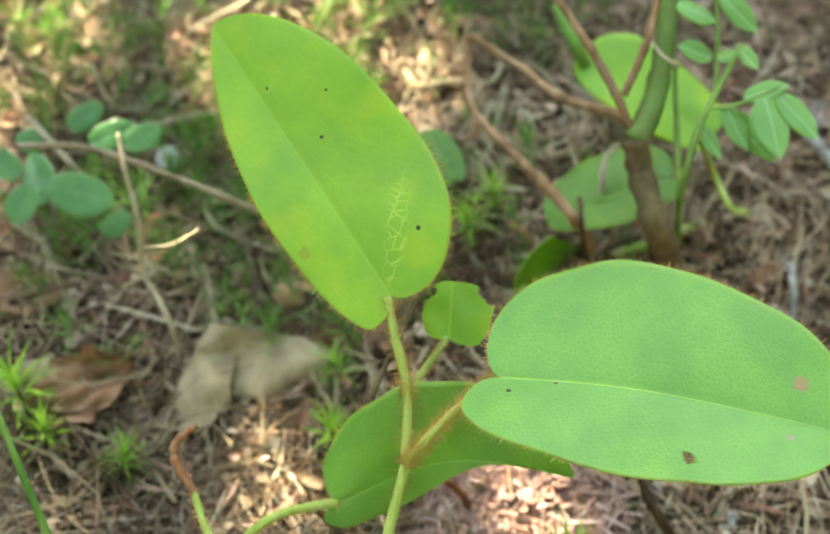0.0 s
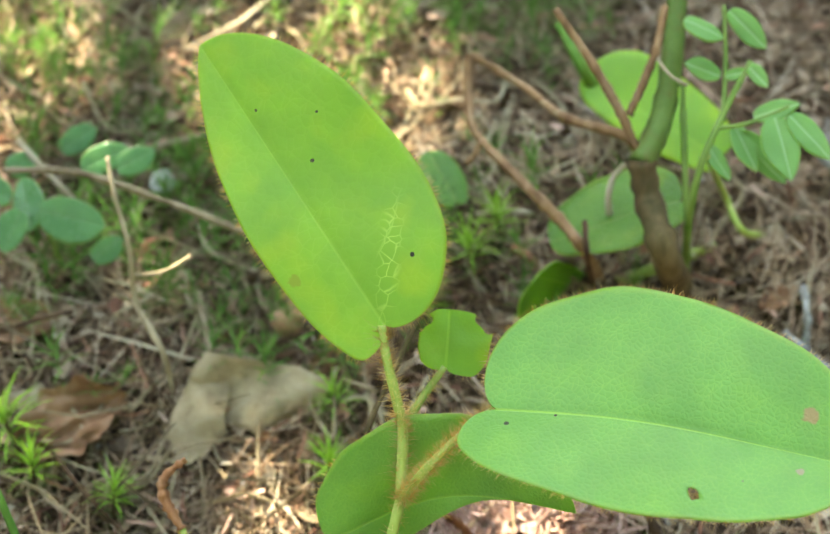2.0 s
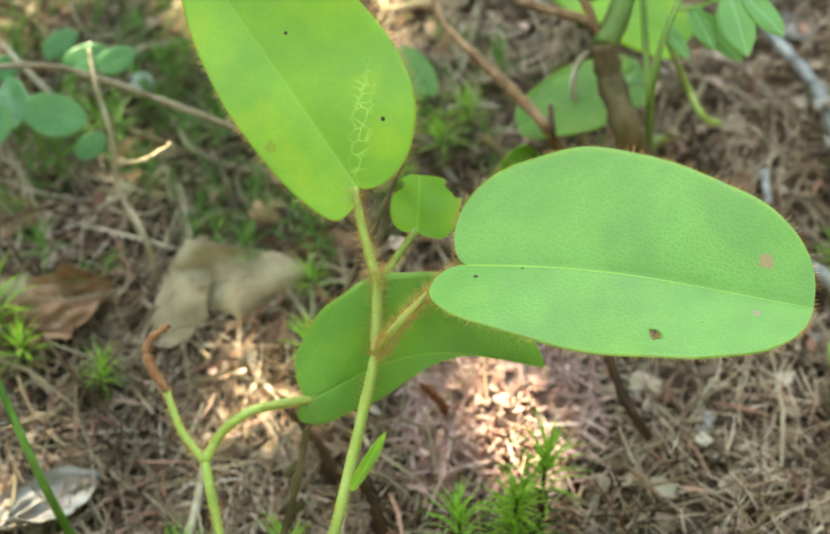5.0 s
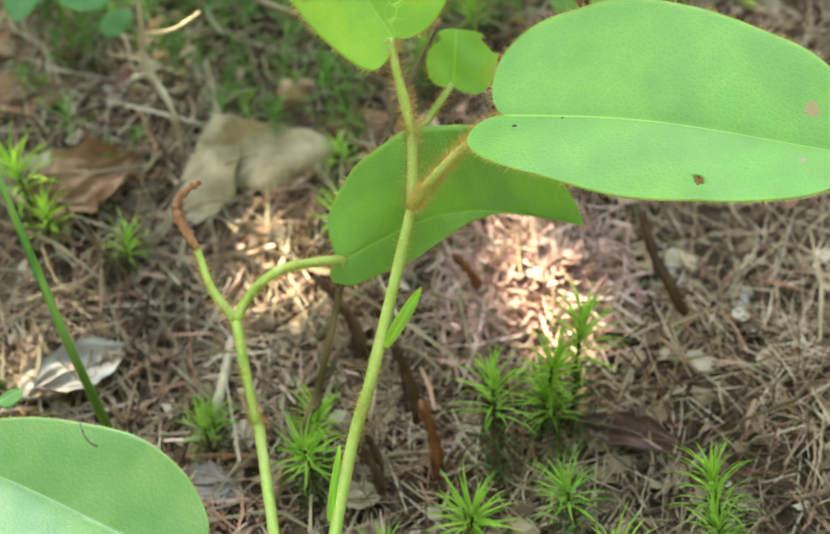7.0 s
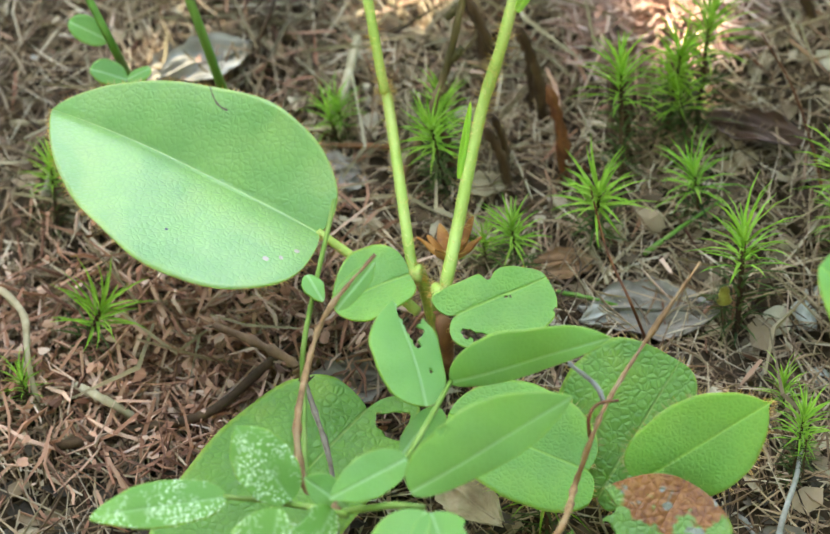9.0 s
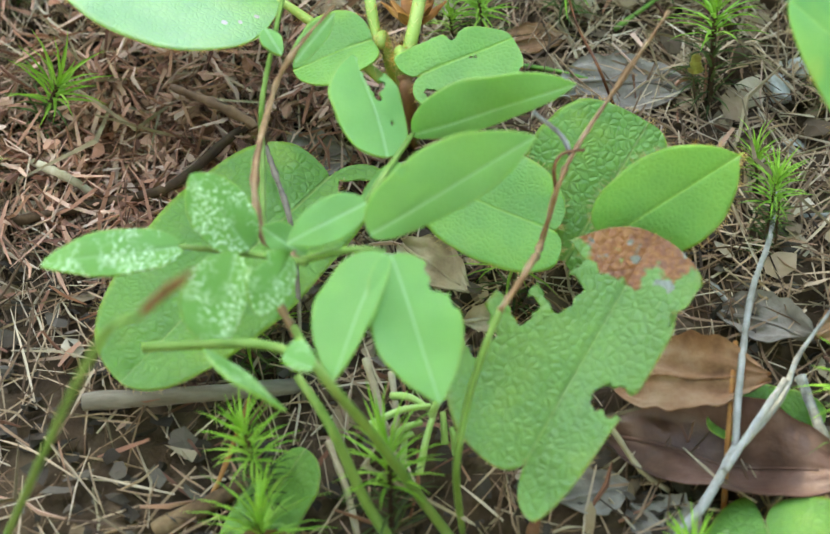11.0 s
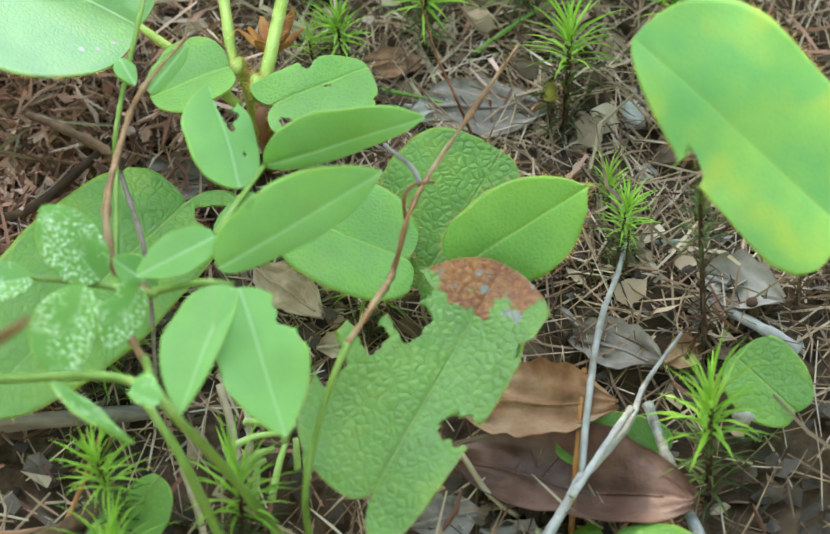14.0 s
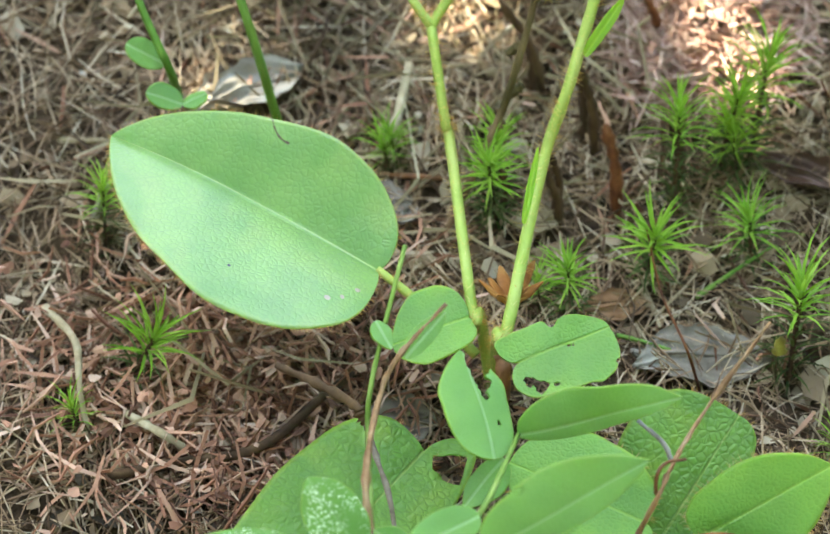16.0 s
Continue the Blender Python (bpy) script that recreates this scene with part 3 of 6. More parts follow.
def dead_leaf(name, at, size, turn, tilt, mat, label, curl=0.5, seed=0, teeth=0.08, tall=0.0, aspect=0.6, ribs=True, crumple=1.0, blunt=0.7):
    """A dry leaf lying on the litter, crumpled and curled, with an uneven edge and a raised midrib."""
    loc = np.random.default_rng(seed + 77)
    nu, nv = 30, 18
    ph = loc.uniform(0, 6.28, 10)
    verts, faces = [], []
    for i in range(nu + 1):
        u = i / nu
        for j in range(nv + 1):
            v = 2 * j / nv - 1
            half = aspect * 0.5 * math.sin(math.pi * min(max(u, 0.02), 0.985)) ** blunt
            half *= 1 + teeth * (math.sin(23 * u + ph[0]) + 0.6 * math.sin(41 * u + ph[1] + v))
            x = u - 0.5 + teeth * 0.25 * math.sin(13 * v + ph[2])
            y = v * half
            z = curl * half * v * v * 0.9 + 0.25 * curl * (u - 0.5) ** 2 + 0.05 * math.sin(9 * u + 3 * v + ph[3]) * curl + crumple * (0.035 * math.sin(17 * u * (1 + 0.2 * v) + ph[4]) + 0.03 * math.sin(12 * v + 8 * u + ph[6]))
            z += (0.02 if ribs else -0.025) * math.exp(-(v / 0.12) ** 2)
            verts.append((x * size, y * size, z * size + tall))
    w = nv + 1
    for i in range(nu):
        for j in range(nv):
            a = i * w + j
            faces.append((a, a + w, a + w + 1, a + 1))
    m = len(verts)
    t = 0.0003
    verts += [(x, y, z - t) for x, y, z in verts]
    faces += [tuple(v + m for v in reversed(q)) for q in faces]
    ring = [j for j in range(w)] + [i * w + nv for i in range(1, nu + 1)] + [nu * w + j for j in range(nv - 1, -1, -1)] + [i * w for i in range(nu - 1, 0, -1)]
    for a, b in zip(ring, ring[1:] + ring[:1]):
        faces.append((b, a, a + m, b + m))
    ob = thing(name, (0, 0, 0), label, "dead leaf")
    part("blade", mesh_of("blade", verts, faces), mat, ob)
    mid = [np.add(verts[i * w + nv // 2], (0, 0, 0.0002)) for i in range(2, nu - 1, 3)]
    tail = [np.add(mid[0], (-0.10 * size, 0.01 * size, 0.0)), np.add(mid[0], (-0.04 * size, 0.0, 0.0))]
    tube("midrib", tail + mid, 0.00045, 0.0002, mat, ob, sides=6, rings=24)
    ob.matrix_world = pose(*at, *tilt, turn)
    return ob


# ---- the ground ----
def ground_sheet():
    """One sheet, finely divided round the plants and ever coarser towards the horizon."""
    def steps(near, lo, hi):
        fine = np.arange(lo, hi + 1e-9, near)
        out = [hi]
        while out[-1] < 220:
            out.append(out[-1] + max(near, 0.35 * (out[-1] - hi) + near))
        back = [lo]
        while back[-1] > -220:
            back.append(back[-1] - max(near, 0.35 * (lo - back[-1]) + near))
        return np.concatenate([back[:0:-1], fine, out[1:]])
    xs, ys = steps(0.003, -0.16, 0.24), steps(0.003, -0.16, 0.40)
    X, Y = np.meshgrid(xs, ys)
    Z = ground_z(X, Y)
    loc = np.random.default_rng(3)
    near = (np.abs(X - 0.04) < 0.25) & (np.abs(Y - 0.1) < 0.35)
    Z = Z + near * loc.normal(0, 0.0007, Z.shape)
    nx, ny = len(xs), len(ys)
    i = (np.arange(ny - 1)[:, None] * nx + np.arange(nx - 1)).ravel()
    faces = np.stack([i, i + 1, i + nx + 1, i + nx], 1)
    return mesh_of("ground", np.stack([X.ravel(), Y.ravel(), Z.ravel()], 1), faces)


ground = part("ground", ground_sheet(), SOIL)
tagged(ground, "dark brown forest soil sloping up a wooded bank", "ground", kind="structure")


def scatter(name, count, box, length, thick, mat, label, lift=(0.0, 0.004), lean=0.35, seed=0, where=None, flat=1.0, bend=0.15):
    """Loose needles or stalks lying over one another, each a bent three-sided sliver; joined, past counting."""
    loc = np.random.default_rng(seed + 101)
    x = loc.uniform(box[0], box[1], count * 3)
    y = loc.uniform(box[2], box[3], count * 3)
    keep = loc.uniform(size=count * 3) < (where(x, y) if where else np.ones_like(x))
    x, y = x[keep][:count], y[keep][:count]
    c = len(x)
    z = ground_z(x, y) + loc.uniform(*lift, c)
    yaw = loc.uniform(0, 2 * math.pi, c)
    pitch = loc.normal(0, lean, c)
    n = loc.uniform(*length, c)
    way = np.stack([np.cos(yaw) * np.cos(pitch), np.sin(yaw) * np.cos(pitch), np.sin(pitch) + SLOPE * np.sin(yaw) * np.cos(pitch)], 1)
    mid = np.stack([x, y, z], 1)
    side = np.stack([-np.sin(yaw), np.cos(yaw), np.zeros(c)], 1)
    up = np.cross(way, side)
    t = loc.uniform(*thick, c)[:, None]
    kink = (loc.normal(0, bend, c) * n)[:, None]
    verts = []
    for f, w in ((-0.5, 0.6), (0.0, 1.0), (0.5, 0.35)):
        p = mid + way * (n * f)[:, None] + side * kink * (1 - abs(2 * f)) + up * kink * 0.4 * (1 - abs(2 * f))
        for a in (0, 2.09, 4.19):
            verts.append(p + t * w * (math.cos(a) * side + flat * math.sin(a) * up))
    verts = np.stack(verts, 1).reshape(-1, 3)
    faces = []
    one = [(0, 1, 4, 3), (1, 2, 5, 4), (2, 0, 3, 5), (3, 4, 7, 6), (4, 5, 8, 7), (5, 3, 6, 8), (2, 1, 0), (6, 7, 8)]
    quads = np.array(one[:6])[None] + 9 * np.arange(c)[:, None, None]
    tris = np.array(one[6:])[None] + 9 * np.arange(c)[:, None, None]
    me = mesh_of(name, verts, list(map(tuple, quads.reshape(-1, 4))) + list(map(tuple, tris.reshape(-1, 3))))
    return tagged(part(name, me, mat, smooth=False), label, "litter", kind="stuff")


def crumbs(name, count, box, size, mat, label, seed=0, where=None, lift=(0.0005, 0.004)):
    """Torn bits of dead leaf: small bent plates, joined."""
    loc = np.random.default_rng(seed + 303)
    verts, faces = [], []
    while len(faces) < count * 6:
        x, y = loc.uniform(box[0], box[1]), loc.uniform(box[2], box[3])
        if where is not None and loc.uniform() > where(np.array([x]), np.array([y]))[0]:
            continue
        s = loc.uniform(*size)
        m = pose(x, y, float(ground_z(x, y)) + loc.uniform(*lift), loc.normal(18, 22), loc.normal(0, 22), loc.uniform(0, 360))
        i = len(verts)
        ring = 6
        pts = [(0, 0, 0.12 * s)] + [(s * loc.uniform(0.55, 1.2) * math.cos(a), s * 0.7 * loc.uniform(0.5, 1.2) * math.sin(a), s * loc.normal(0, 0.14)) for a in np.linspace(0, 2 * math.pi, ring, endpoint=False)]
        verts += [tuple(m @ Vector(p)) for p in pts]
        faces += [(i, i + 1 + a, i + 1 + (a + 1) % ring) for a in range(ring)]
    return tagged(part(name, mesh_of(name, verts, faces), mat, smooth=False), label, "litter", kind="stuff")


NEAR = (-0.12, 0.22, -0.13, 0.36)
reddish = lambda x, y: np.exp(-(((x + 0.045) / 0.035) ** 2 + ((y - 0.01) / 0.03) ** 2)) + 0.8 * np.exp(-(((x - 0.042) / 0.016) ** 2 + ((y - 0.089) / 0.014) ** 2)) + 0.35 * np.exp(-(((x + 0.02) / 0.05) ** 2 + ((y - 0.10) / 0.05) ** 2)) + 0.1
stalky = lambda x, y: np.clip(1.2 * np.exp(-(((x + 0.03) / 0.05) ** 2 + ((y - 0.08) / 0.04) ** 2)) + 0.12, 0, 1)
scatter("needle_litter", 46000, NEAR, (0.006, 0.017), (0.00013, 0.00032), NEEDLES, "brown conifer needles and broken stalks covering the soil", (0.0, 0.005), 0.25, 1, lambda x, y: np.clip(0.25 + (y + 0.045) / 0.05, 0.25, 1.0), bend=0.05)
scatter("reddish_needle_litter", 5000, NEAR, (0.004, 0.012), (0.0002, 0.0006), RED_NEEDLES, "loose reddish spruce needles heaped on the soil", (0.0, 0.006), 0.35, 2, reddish, bend=0.07)
scatter("stalk_litter", 900, NEAR, (0.010, 0.030), (0.00025, 0.0006), PALE_LITTER, "pale dry stalks tangled over the litter", (0.002, 0.009), 0.2, 4, stalky, bend=0.32)
scatter("needle_heap", 3000, (0.022, 0.064, 0.070, 0.108), (0.005, 0.012), (0.0002, 0.00045), SUN_PALED_BARK, "small heap of pinkish needles, coloured paler for a sun fleck", (0.002, 0.008), 0.3, 6, lambda x, y: np.exp(-(((x - 0.042) / 0.012) ** 2 + ((y - 0.088) / 0.010) ** 2)), bend=0.06)
scatter("needle_heap", 2600, (-0.10, 0.0, -0.03, 0.06), (0.004, 0.014), (0.00016, 0.0006), RED_NEEDLES, "heap of reddish needles and cone scales", (0.002, 0.008), 0.35, 7, lambda x, y: np.exp(-(((x + 0.048) / 0.028) ** 2 + ((y - 0.012) / 0.018) ** 2)), 0.7)

def curled_stalks(name, count, box, mat, label, seed, where):
    """Long dry stalks that bend to and fro over the litter, joined."""
    loc = np.random.default_rng(seed)
    verts, faces = [], []
    done = 0
    while done < count:
        x, y = loc.uniform(box[0], box[1]), loc.uniform(box[2], box[3])
        if loc.uniform() > where(np.array([x]), np.array([y]))[0]:
            continue
        a, pts = loc.uniform(0, 6.28), []
        high = loc.uniform(0.003, 0.011)
        for _ in range(loc.integers(4, 7)):
            pts.append((x, y, float(ground_z(x, y)) + high * loc.uniform(0.3, 1.0)))
            a += loc.normal(0, 0.75)
            x, y = x + 0.0085 * math.cos(a), y + 0.0085 * math.sin(a)
        r = loc.uniform(0.00025, 0.0006)
        v, f = tube_data(pts, r, r * 0.7, 6, 5 * len(pts), 0.15, done, len(verts))
        verts += v
        faces += f
        done += 1
    return tagged(part(name, mesh_of(name, verts, faces), mat), label, "litter", kind="stuff")


curled_stalks("curled_stalk_litter", 65, (-0.10, 0.03, 0.05, 0.22), DRY_STALK, "tangle of curled pale dead stalks on the litter", 51, lambda x, y: np.clip(1.3 * np.exp(-(((x + 0.03) / 0.04) ** 2 + ((y - 0.10) / 0.05) ** 2)) + 0.12, 0, 1))
curled_stalks("curled_stalk_litter", 45, (-0.04, 0.09, 0.13, 0.26), DRY_STALK, "thin curled dead stalks among the moss behind", 57, lambda x, y: np.ones_like(x) * 0.5)
curled_stalks("curled_stalk_litter", 120, (-0.10, 0.06, 0.10, 0.24), DARK_STALK, "dark tangle of thin dead stems on the bank", 63, lambda x, y: np.ones_like(x) * 0.8)
curled_stalks("curled_stalk_litter", 60, (-0.11, 0.06, 0.12, 0.25), PALE_WOOD, "thin pale twigs tangled in the moss behind", 71, lambda x, y: np.ones_like(x) * 0.8)
crumbs("reddish_crumb_litter", 260, (-0.12, 0.14, 0.10, 0.25), (0.001, 0.003), RED_NEEDLES, "pinkish scraps of bark and leaf on the bank", 15, lift=(0.003, 0.008))
crumbs("leaf_crumb_litter", 4200, NEAR, (0.0010, 0.0042), CHIPS, "brown and grey crumbs of rotting leaves", 1, lambda x, y: np.clip(0.2 + (y + 0.05) / 0.06, 0.2, 1.0))


crumbs("leaf_mould", 1500, (-0.08, 0.12, -0.12, -0.005), (0.0010, 0.0032), LEAF_MOULD, "dark torn pieces of rotting leaves on the soil", 5)


crumbs("bark_chip_litter", 110, (0.026, 0.060, 0.072, 0.104), (0.0008, 0.0024), SUN_PALED_BARK, "pinkish bark chips among the needles, coloured paler for the sun fleck", 19, lambda x, y: np.exp(-(((x - 0.042) / 0.011) ** 2 + ((y - 0.088) / 0.009) ** 2)), (0.006, 0.010))
crumbs("cone_scale_litter", 420, (-0.10, 0.0, -0.03, 0.06), (0.0008, 0.0020), RED_NEEDLES, "reddish cone scales and bark flakes in a heap", 9, lambda x, y: np.exp(-(((x + 0.048) / 0.03) ** 2 + ((y - 0.012) / 0.02) ** 2)), (0.004, 0.009))
crumbs("pale_flecks", 260, NEAR, (0.0005, 0.0013), DEAD_PALE, "pale flecks of lichen and bleached leaf in the litter", 8, lambda x, y: np.clip(0.2 + (y + 0.05) / 0.06, 0.2, 1.0), lift=(0.002, 0.005))


# ---- haircap moss ----
def moss_meshes(seed, height, spread, count, old):
    """A shoot of haircap moss: a thin stem, a star of pointed green leaves at its head, older ones below."""
    loc = np.random.default_rng(seed + 900)
    lean = loc.normal(0, 0.12, 2)
    line = lambda f: np.array([lean[0] * height * f, lean[1] * height * f, height * f])
    stem = tube_data([line(-0.15), line(0.5), line(0.98)], 0.00045, 0.0003, 5, 7)
    fresh, worn = [[], []], [[], []]
    def blade(target, p, way, n, w):
        side = unit(np.cross(way, (0.1, 0.2, 1.0)))
        up = np.cross(side, way)
        v, f = target
        i = len(v)
        for q, ww, h in ((0.0, 0.7, 0.0), (0.35, 1.0, 0.07), (0.7, 0.55, 0.05)):
            c = p + way * n * q + up * n * h
            v.extend([c - side * w * ww, c + up * w * -0.5, c + side * w * ww])
        v.append(p + way * n - up * n * 0.06)
        for a in (0, 3):
            f.extend([(i + a, i + a + 1, i + a + 4, i + a + 3), (i + a + 1, i + a + 2, i + a + 5, i + a + 4)])
        f.extend([(i + 6, i + 7, i + 9), (i + 7, i + 8, i + 9)])
    for c in range(count):
        f = 1 - 0.30 * (c / count) ** 1.2
        a = c * 2.399 + loc.normal(0, 0.2)
        rise = 1.05 - 1.1 * (c / count) + loc.normal(0, 0.12)
        way = unit((math.cos(a) * math.cos(rise), math.sin(a) * math.cos(rise), math.sin(rise)))
        blade(fresh, line(f), way, spread * loc.uniform(0.75, 1.15), spread * 0.034)
    for c in range(old):
        f = 0.70 - 0.62 * c / old
        a = c * 2.399 + 1
        rise = loc.normal(0.25, 0.25)
        way = unit((math.cos(a) * math.cos(rise), math.sin(a) * math.cos(rise), math.sin(rise)))
        blade(worn, line(f), way, spread * loc.uniform(0.5, 0.9), spread * 0.03)
    return stem, fresh, worn


MOSS = []
for s, (h, r, c, o) in enumerate(((0.016, 0.0085, 42, 40), (0.013, 0.0095, 36, 28), (0.020, 0.0080, 48, 60), (0.012, 0.0075, 32, 26))):
    MOSS.append([mesh_of(n, *d) for n, d in zip(("stem", "leaves", "old_leaves"), moss_meshes(s, h, r, c, o))])


def moss_shoot(at, kind=0, size=1.0, turn=0.0, tilt=(0, 0), label="bright green haircap moss shoot standing in needle litter"):
    ob = thing("moss_shoot", (0, 0, 0), label, "moss", "haircap moss shoots on the bank")
    for me, mat in zip(MOSS[kind], (DARK_STALK, MOSS_TOP, MOSS_LOW)):
        part(me.name.split(".")[0], me, mat, ob, smooth=False)
    x, y = at[:2]
    ob.matrix_world = pose(x, y, float(ground_z(x, y)) - 0.001 if len(at) < 3 else at[2], tilt[0], tilt[1], turn) @ Matrix.Scale(size, 4)
    return ob


PLUMES = [mesh_of(n, *d) for n, d in zip(("stem", "leaves", "old_leaves"), moss_meshes(21, 0.026, 0.0052, 46, 60))]


def moss_plume(at, size, turn, tilt, mats, label, bud=False):
    """An old moss shoot drawn in to a narrow dark plume."""
    ob = thing("moss_shoot", (0, 0, 0), label, "moss", "haircap moss shoots on the bank")
    for me, mat in zip(PLUMES, (DARK_STALK, *mats)):
        me = me.copy()
        me.materials.clear()
        part(me.name.split(".")[0], me, mat, ob, smooth=False)
    if bud:
        v, f = tube_data([(0, 0, 0.024), (0.0001, 0, 0.0262), (0.0002, 0, 0.0288), (0.0002, 0, 0.030)], 0.0021, 0.0010, 9, 12, 0.45)
        part("bud", mesh_of("bud", v, f), BUD, ob, "yellowish cup-shaped head")
    ob.matrix_world = pose(at[0], at[1], float(ground_z(at[0], at[1])) - 0.001, tilt[0], tilt[1], turn) @ Matrix.Scale(size, 4)


def moss_carpet(name, count, box, label, where, seed=0):
    """A moss cover too thick to count: short shoots with few leaves each, joined."""
    loc = np.random.default_rng(seed + 41)
    stem, fresh, worn = moss_meshes(9, 0.014, 0.006, 13, 5)
    v = np.array(fresh[0] + worn[0])
    f = fresh[1] + [tuple(i + len(fresh[0]) for i in q) for q in worn[1]]
    verts, faces = [], []
    x = loc.uniform(box[0], box[1], count * 4)
    y = loc.uniform(box[2], box[3], count * 4)
    keep = loc.uniform(size=count * 4) < where(x, y)
    for px, py in list(zip(x[keep], y[keep]))[:count]:
        a, s = loc.uniform(0, 6.28), loc.uniform(0.7, 1.5)
        turn = np.array([[math.cos(a), -math.sin(a), loc.normal(0, 0.2)], [math.sin(a), math.cos(a), loc.normal(0, 0.2)], [0, 0, 1]])
        i = len(verts) * len(v)
        verts.append(s * v @ turn.T + (px, py, float(ground_z(px, py)) - 0.001))
        faces += [tuple(q + i for q in g) for g in f]
    me = mesh_of(name, np.concatenate(verts), faces)
    return tagged(part(name, me, MOSS_FAR, smooth=False), label, "moss", kind="stuff")


moss_carpet("moss_carpet", 850, (-0.13, 0.16, 0.11, 0.36), "green haircap moss covering the bank behind", lambda x, y: np.clip((y - 0.11) / 0.06, 0, 1) * (0.25 + 0.75 * (np.sin(47 * x + 3) * np.cos(39 * y) > -0.1)) * (x < 0.07))

for spot, kind, size, turn in (
    ((0.0540, 0.0169, -0.0223), 0, 1.25, 20), ((0.0489, 0.0416, -0.0109), 1, 0.95, 70), ((0.0277, 0.0362, -0.0136), 1, 1.0, 130), ((0.0139, 0.0268, -0.0179), 0, 0.85, 200), ((0.0078, 0.0268, -0.0179), 3, 0.8, 10),
    ((0.0335, 0.0495, -0.0080), 2, 1.15, 40), ((0.0485, 0.0610, 0.0000), 2, 1.25, 300), ((0.0425, 0.0615, 0.0000), 2, 1.0, 250), ((0.0472, 0.0580, -0.0020), 0, 0.95, 90), ((0.0787, 0.0275, -0.0104), 2, 1.15, 15), ((-0.0006, 0.0488, -0.0077), 2, 0.95, 160), ((-0.0208, 0.0548, -0.0050), 3, 0.9, 60), ((0.0748, 0.0285, -0.0080), 0, 0.95, 66),
    ((-0.0715, 0.0150, -0.0225), 3, 1.25, 250), ((-0.0770, 0.0408, -0.0113), 0, 0.9, 10), ((0.0612, -0.0050, -0.0324), 3, 0.8, 0), ((-0.0760, 0.0008, -0.0298), 3, 0.8, 33),
    ((0.0755, -0.0506, -0.0536), 0, 1.35, 15), ((-0.0019, -0.0658, -0.0603), 0, 1.2, 77), ((-0.0206, -0.0596, -0.0576), 2, 1.0, 121), ((-0.0205, -0.0726, -0.0635), 1, 1.1, 11), ((0.0448, -0.0683, -0.0615), 3, 0.9, 200),
    ((0.0609, -0.0157, -0.0373), 2, 0.75, 210), ((0.0185, -0.0206, -0.0395), 1, 1.0, 33), ((-0.0251, -0.0331, -0.0453), 1, 1.0, 140), ((0.0767, 0.0156, -0.0229), 2, 1.0, 100),
    ((-0.0423, 0.0934, 0.0129), 3, 0.9, 0), ((-0.0570, 0.0963, 0.0141), 3, 1.0, 50), ((-0.0203, 0.0584, -0.0032), 3, 0.8, 90), ((-0.0028, 0.0538, -0.0054), 0, 0.9, 170), ((0.0009, 0.1038, 0.0176), 3, 0.9, 210),
    ((0.1250, 0.1215, 0.0258), 1, 1.0, 20), ((0.1359, 0.1263, 0.0279), 1, 0.9, 80), ((0.1183, 0.1229, 0.0263), 3, 0.9, 20), ((0.0229, 0.1307, 0.0300), 2, 0.9, 2), ((0.0055, 0.1154, 0.0230), 3, 0.9, 20),
    ((0.0388, 0.1535, 0.0404), 3, 1.0, 20), ((0.0326, 0.1470, 0.0374), 3, 1.0, 90), ((-0.0605, 0.1047, 0.0181), 3, 1.3, 90),
):
    moss_shoot(spot[:2], kind, size * 1.12, turn, (rng.normal(-8, 6), rng.normal(0, 6)))

moss_plume((0.0766, -0.0273, -0.0428), 1.35, 10, (10, -8), (MOSS_LOW, MOSS_DARK), "tall narrow moss plume, brown below and green above")
moss_plume((0.0930, -0.0185, -0.0388), 1.0, 60, (12, -14), (MOSS_DARK, MOSS_DARK), "withered dark brown moss plume")
moss_plume((0.0630, -0.0171, -0.0379), 0.55, 30, (5, 0), (MOSS_TOP, MOSS_DARK), "small moss plume with a yellow-green head")

moss_plume((0.0520, 0.0135), 0.55, 40, (0, -6), (MOSS_LOW, MOSS_LOW), "short old moss shoot with a yellowish bud", True)

# ---- trailing arbutus in the middle ----
arbutus = thing("trailing_arbutus", (0.0, 0.0, -0.024), "upright green trailing arbutus with hairy stems and oval leaves", "plant")
FORK, FORK_B = (0.0182, 0.0475, 0.0589), (-0.0149, 0.0450, 0.0373)
hairy_stem("stem", [(0.0003, 0.0124, -0.0273), (-0.0012, 0.0014, -0.0015), (0.0002, 0.0001, 0.0001), (0.0061, 0.0253, 0.0201), (0.0107, 0.0332, 0.0334), FORK], 0.0013, 0.00105, STEM, arbutus, 1440, 0.0019, 1, "yellow-green stem with rusty hairs")
tube("stem_base", [(0.0003, 0.0131, -0.0280), (0.0002, -0.0023, -0.0090), (-0.0005, -0.0004, -0.0042)], 0.0013, 0.0012, RED_STEM, arbutus, "brown woody foot of the stem", knots=0.3)
hairy_stem("stem", [FORK, (0.0186, 0.0535, 0.0688), (0.0178, 0.0547, 0.0746), (0.0158, 0.0589, 0.0816), (0.0150, 0.0619, 0.0865)], 0.00105, 0.0008, STEM, arbutus, 1120, 0.0024, 2)
